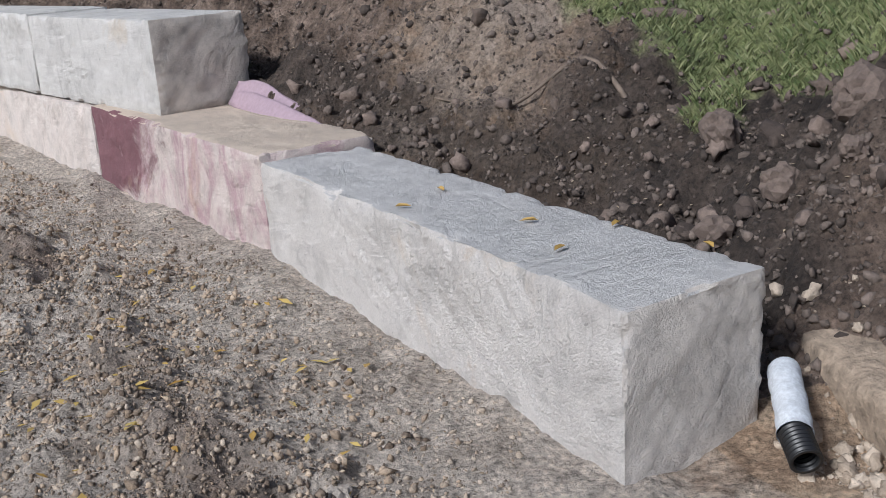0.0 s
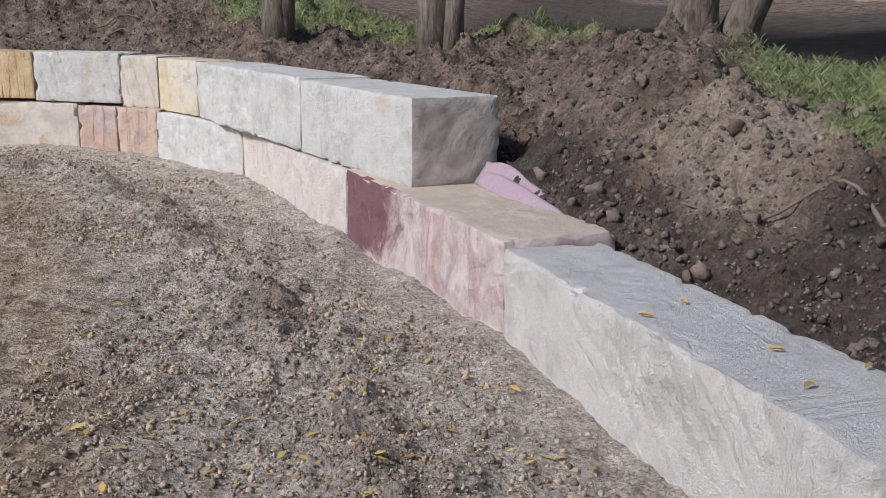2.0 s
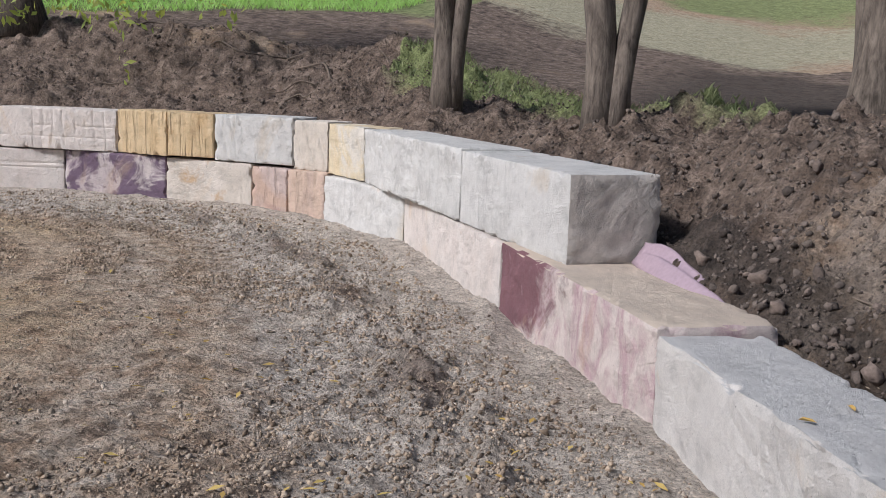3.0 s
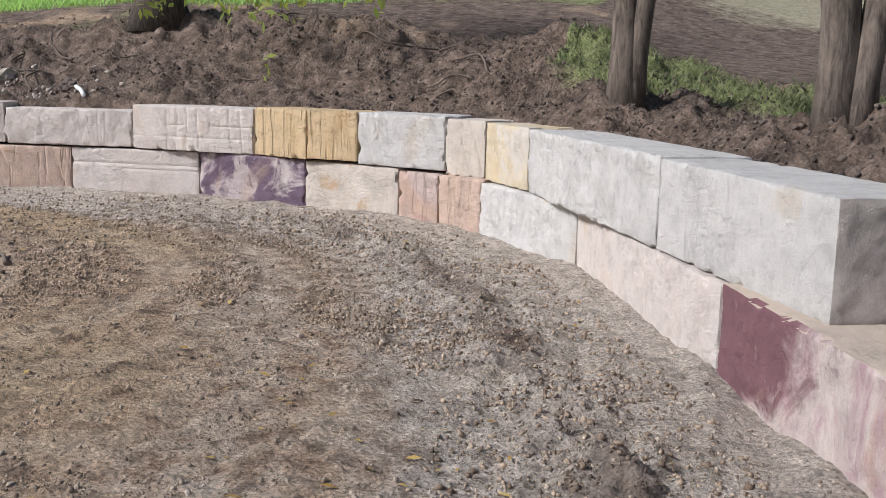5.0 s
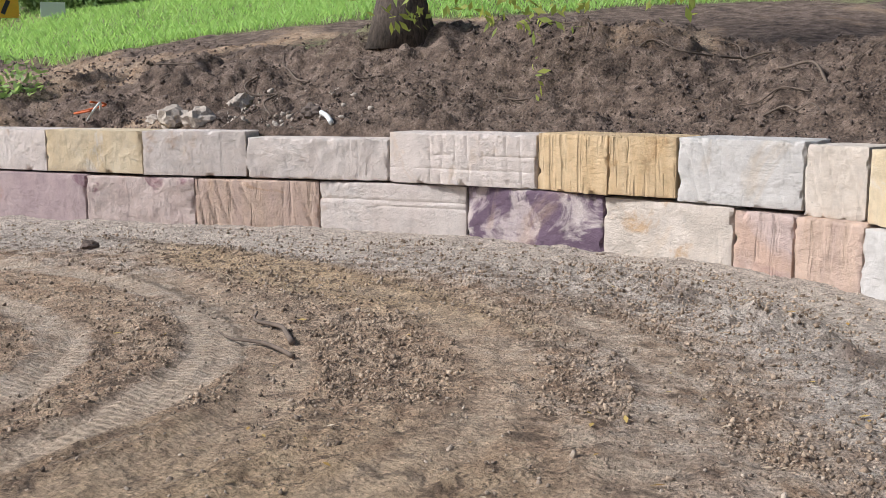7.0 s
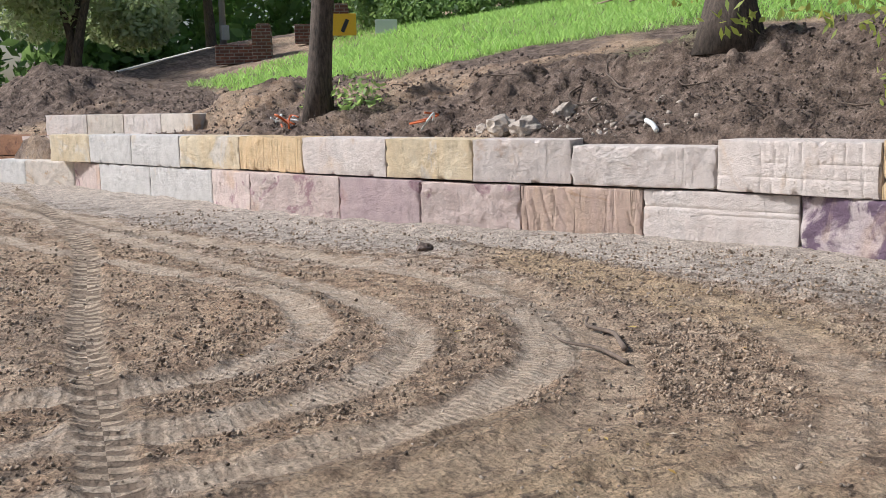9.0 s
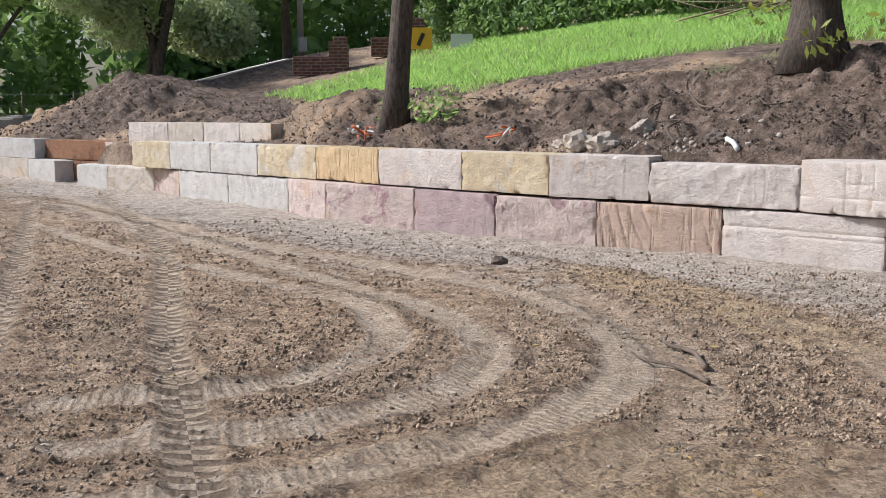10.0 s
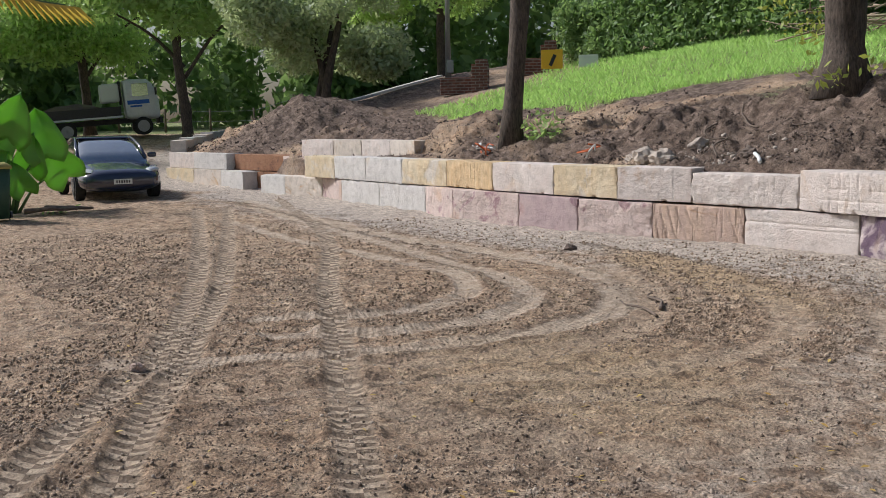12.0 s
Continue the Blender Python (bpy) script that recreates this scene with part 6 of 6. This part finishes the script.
# road kerb on the slope
CONC = simple("pale_concrete", (0.55, 0.53, 0.49), 0.9, vary=0.15, scale=6)
kp = [(-39.4, 8.3, 1.80), (-39.75, 9.55, 2.0), (-40.3, 11.3, 2.25), (-40.9, 13.1, 2.5), (-41.4, 14.8, 2.78), (-41.9, 16.5, 3.07)]
for a, b in zip(kp, kp[1:]):
    a3, b3 = (Vector((q[0], q[1], max(q[2], ground_at(q[0], q[1]) + 0.03))) for q in (a, b))
    bm = bmesh.new()
    d = b3 - a3
    box(bm, (0, 0, 0), (d.length, 0.35, 0.30), 0.03)
    ob = part("kerb", bm, CONC)
    ob.matrix_world = Matrix.Translation((a3 + b3) / 2) @ d.to_track_quat("X", "Z").to_matrix().to_4x4()
    tagged(ob, "pale concrete kerb of the sloping drive", "kerb", "drive kerbs")
# paddock fence
for k in range(7):
    fx, fy = -52.0, -1.0 + 2.2 * k
    p = tube([(fx, fy, ground_at(fx, fy) - 0.1), (fx, fy, ground_at(fx, fy) + 1.15)], [0.06, 0.055], 7, 0.1, k)
    tagged(link_mesh("fence_post", p[0], p[1], ROOT), "weathered wooden paddock fence post", "fence post", "paddock fence")
for h in (0.5, 1.0):
    pts = [(-52.0, -1.0 + 2.2 * k, ground_at(-52.0, -1.0 + 2.2 * k) + h) for k in range(7)]
    v, f = tube(pts, [0.012] * 7, 5, 0)
    tagged(link_mesh("fence_wire", v, f, GALV), "galvanised wire strand of the paddock fence", "fence wire", "paddock fence")

# large-leaved plant, bin, palm frond
BIGLEAF = leafy("glossy_big_leaves", (0.17, 0.38, 0.08), (0.30, 0.56, 0.14), 0.3, 0.45)
STALK = simple("green_stalks", (0.10, 0.17, 0.06), 0.5)


def elephant_ear(at):
    t = thing("elephant_ear_plant", at, "lush plant with very large glossy green leaves", "plant")
    rng = random.Random(6)
    for k, (dy, h, s, tip) in enumerate(((0.15, 1.95, 0.62, 20), (0.75, 1.55, 0.62, -10), (1.05, 1.0, 0.60, -35), (-0.15, 1.6, 0.6, 40), (0.45, 1.15, 0.5, 10), (-0.6, 1.8, 0.6, 50), (-0.45, 1.1, 0.5, 60), (0.3, 0.7, 0.4, -20), (-0.9, 1.4, 0.55, 70))):
        dx = rng.uniform(-0.35, 0.5)
        tip = -tip
        s *= 1.1
        h *= 0.88
        top = Vector((dx, dy, h))
        v, f = tube([Vector((0.1 * dx, 0.15 * dy, -0.05)), Vector((0.4 * dx, 0.45 * dy, h * 0.55)), top], [0.035, 0.028, 0.015], 7, 0.05)
        link_mesh("stalk", v, f, STALK, t)
        verts, faces = [], []
        n = 9
        for i in range(n + 1):
            u = i / n
            w = s * 0.74 * (1 - u) ** 0.5 * min(1.0, (u + 0.12) / 0.3) ** 0.6
            for j in range(-4, 5):
                q = j / 4
                lobe = 0.16 * s * abs(q) * max(0.0, 1 - u / 0.3)
                verts.append(Vector((0.16 * abs(q) - 0.30 * u * u + 0.025 * math.sin(13 * u + 3 * abs(q)), q * w, s * (-0.35 + 1.45 * u) - lobe)))
        for i in range(n):
            for j in range(8):
                a = i * 9 + j
                faces.append((a, a + 1, a + 10, a + 9))
        m = Matrix.Translation(top + Vector((0.08, 0, -0.05))) @ Matrix.Rotation(radians(tip), 4, "X") @ Matrix.Rotation(radians(rng.uniform(-5, 45)), 4, "Y")
        lf = link_mesh("leaf", [m @ q for q in verts], faces, BIGLEAF, t)
        sol = lf.modifiers.new("thickness", "SOLIDIFY")
        sol.thickness = 0.006
    return t


elephant_ear((-21.4, -0.22, ground_at(-21.4, -0.22)))
GREENBIN = simple("dark_green_plastic", (0.035, 0.085, 0.055), 0.55, vary=0.15)
YLID = simple("dull_yellow_plastic", (0.36, 0.32, 0.10), 0.6, vary=0.15)
bin_ = thing("wheelie_bin", (-19.4, -0.34, ground_at(-19.4, -0.34)), "dark green wheelie bin with a dull yellow lid", "bin", 4)
v, f = loft([(0.06, 0.24, -0.24, 0.24), (0.95, 0.30, -0.30, 0.30)], lambda z, hw, a, b: [(q[2], q[1], z) for q in super_ring(0, hw, a, b, 9, 24)])
link_mesh("tub", v, f, GREENBIN, bin_)
v, f = loft([(0.95, 0.33, -0.33, 0.33), (1.0, 0.33, -0.33, 0.33), (1.06, 0.22, -0.24, 0.24)], lambda z, hw, a, b: [(q[2], q[1], z) for q in super_ring(0, hw, a, b, 8, 24)])
link_mesh("lid", v, f, YLID, bin_, "dull yellow lid")
for sgn in (-1, 1):
    wheel(bin_, (-0.24, sgn * 0.24, 0.1), 0.1, 0.05, sgn)
v, idx = leaf_cloud([(-19.6, -0.9, 0.2, 0.9, 0.8, 0.35), (-20.6, 0.7, 0.1, 0.5, 0.5, 0.15), (-22.0, -2.2, 0.9, 1.6, 1.6, 1.1), (-24, -4, 1.6, 2.2, 2.0, 1.8)], 5200, 0.09, 9)
tagged(fast_mesh("shrubbery", v, idx, LEAF_GREEN), "low dark green shrubs beside the drive", "shrub", kind="stuff")
for k, (x, y, tn) in enumerate(((-20.3, 0.75, 20), (-20.5, 0.95, 70), (-20.1, 0.6, 100))):
    lying(x, y, tn, 0.9, 0.06, "twisted pale dead branch beside the plant", "branch", 0.5, 1.5, 60 + k)
FROND = leafy("yellowing_palm_leaf", (0.42, 0.20, 0.03), (0.55, 0.42, 0.08), 0.5, 0.35)
fr = thing("palm_frond", (-6.62, 0.62, 2.47), "yellowing palm frond hanging into view", "palm frond")
rach = smooth_path([(0, -0.35, 0.25), (0, -0.1, 0.12), (0, 0.15, 0.02), (0, 0.38, -0.02)], 6)
v, f = tube(rach, [0.012] * len(rach), 6, 0)
link_mesh("rachis", v, f, STALK, fr)
for i in range(3, len(rach) - 1):
    for sgn in (-1, 1):
        a = Vector(rach[i])
        tip = a + Vector((sgn * 0.10, 0.05 + 0.01 * i, -0.20 + 0.004 * i))
        w = Vector((0, 0.016, 0.004))
        m_ = a.lerp(tip, 0.5) + Vector((sgn * 0.02, 0, 0.04))
        link_mesh("leaflet", [a - w * 0.4, a + w * 0.4, m_ + w, m_ - w, tip], [(0, 1, 2, 3), (3, 2, 4)], FROND, fr)

# litter on the bank
ORANGE = simple("orange_plastic", (0.55, 0.12, 0.03), 0.6, vary=0.2)
for k, (x, y, n) in enumerate(((-16.0, 7.8, 5), (-13.43, 8.5, 2))):
    t = thing("orange_tape", (x, y, ground_at(x, y)), "tangled orange plastic tape lying on the soil", "tape")
    rng = random.Random(50 + k)
    for j in range(n):
        pts = [(rng.uniform(-0.25, 0.25), rng.uniform(-0.2, 0.2), rng.uniform(0.0, 0.25)) for _ in range(4)]
        v, f = tube(smooth_path(pts, 5), [0.014] * 16, 6, 0.2, j)
        link_mesh("strip", v, f, ORANGE if j % 3 else PLATE, t)
white_pipe = stick([(-10.55, 9.36, ground_at(-10.55, 9.36) + 0.06), (-10.4, 9.3, ground_at(-10.4, 9.3) + 0.05), (-10.28, 9.24, ground_at(-10.28, 9.24) + 0.03)], 0.03, 0.03, "short white plastic pipe stub in the soil", "pipe_stub", PLATE)
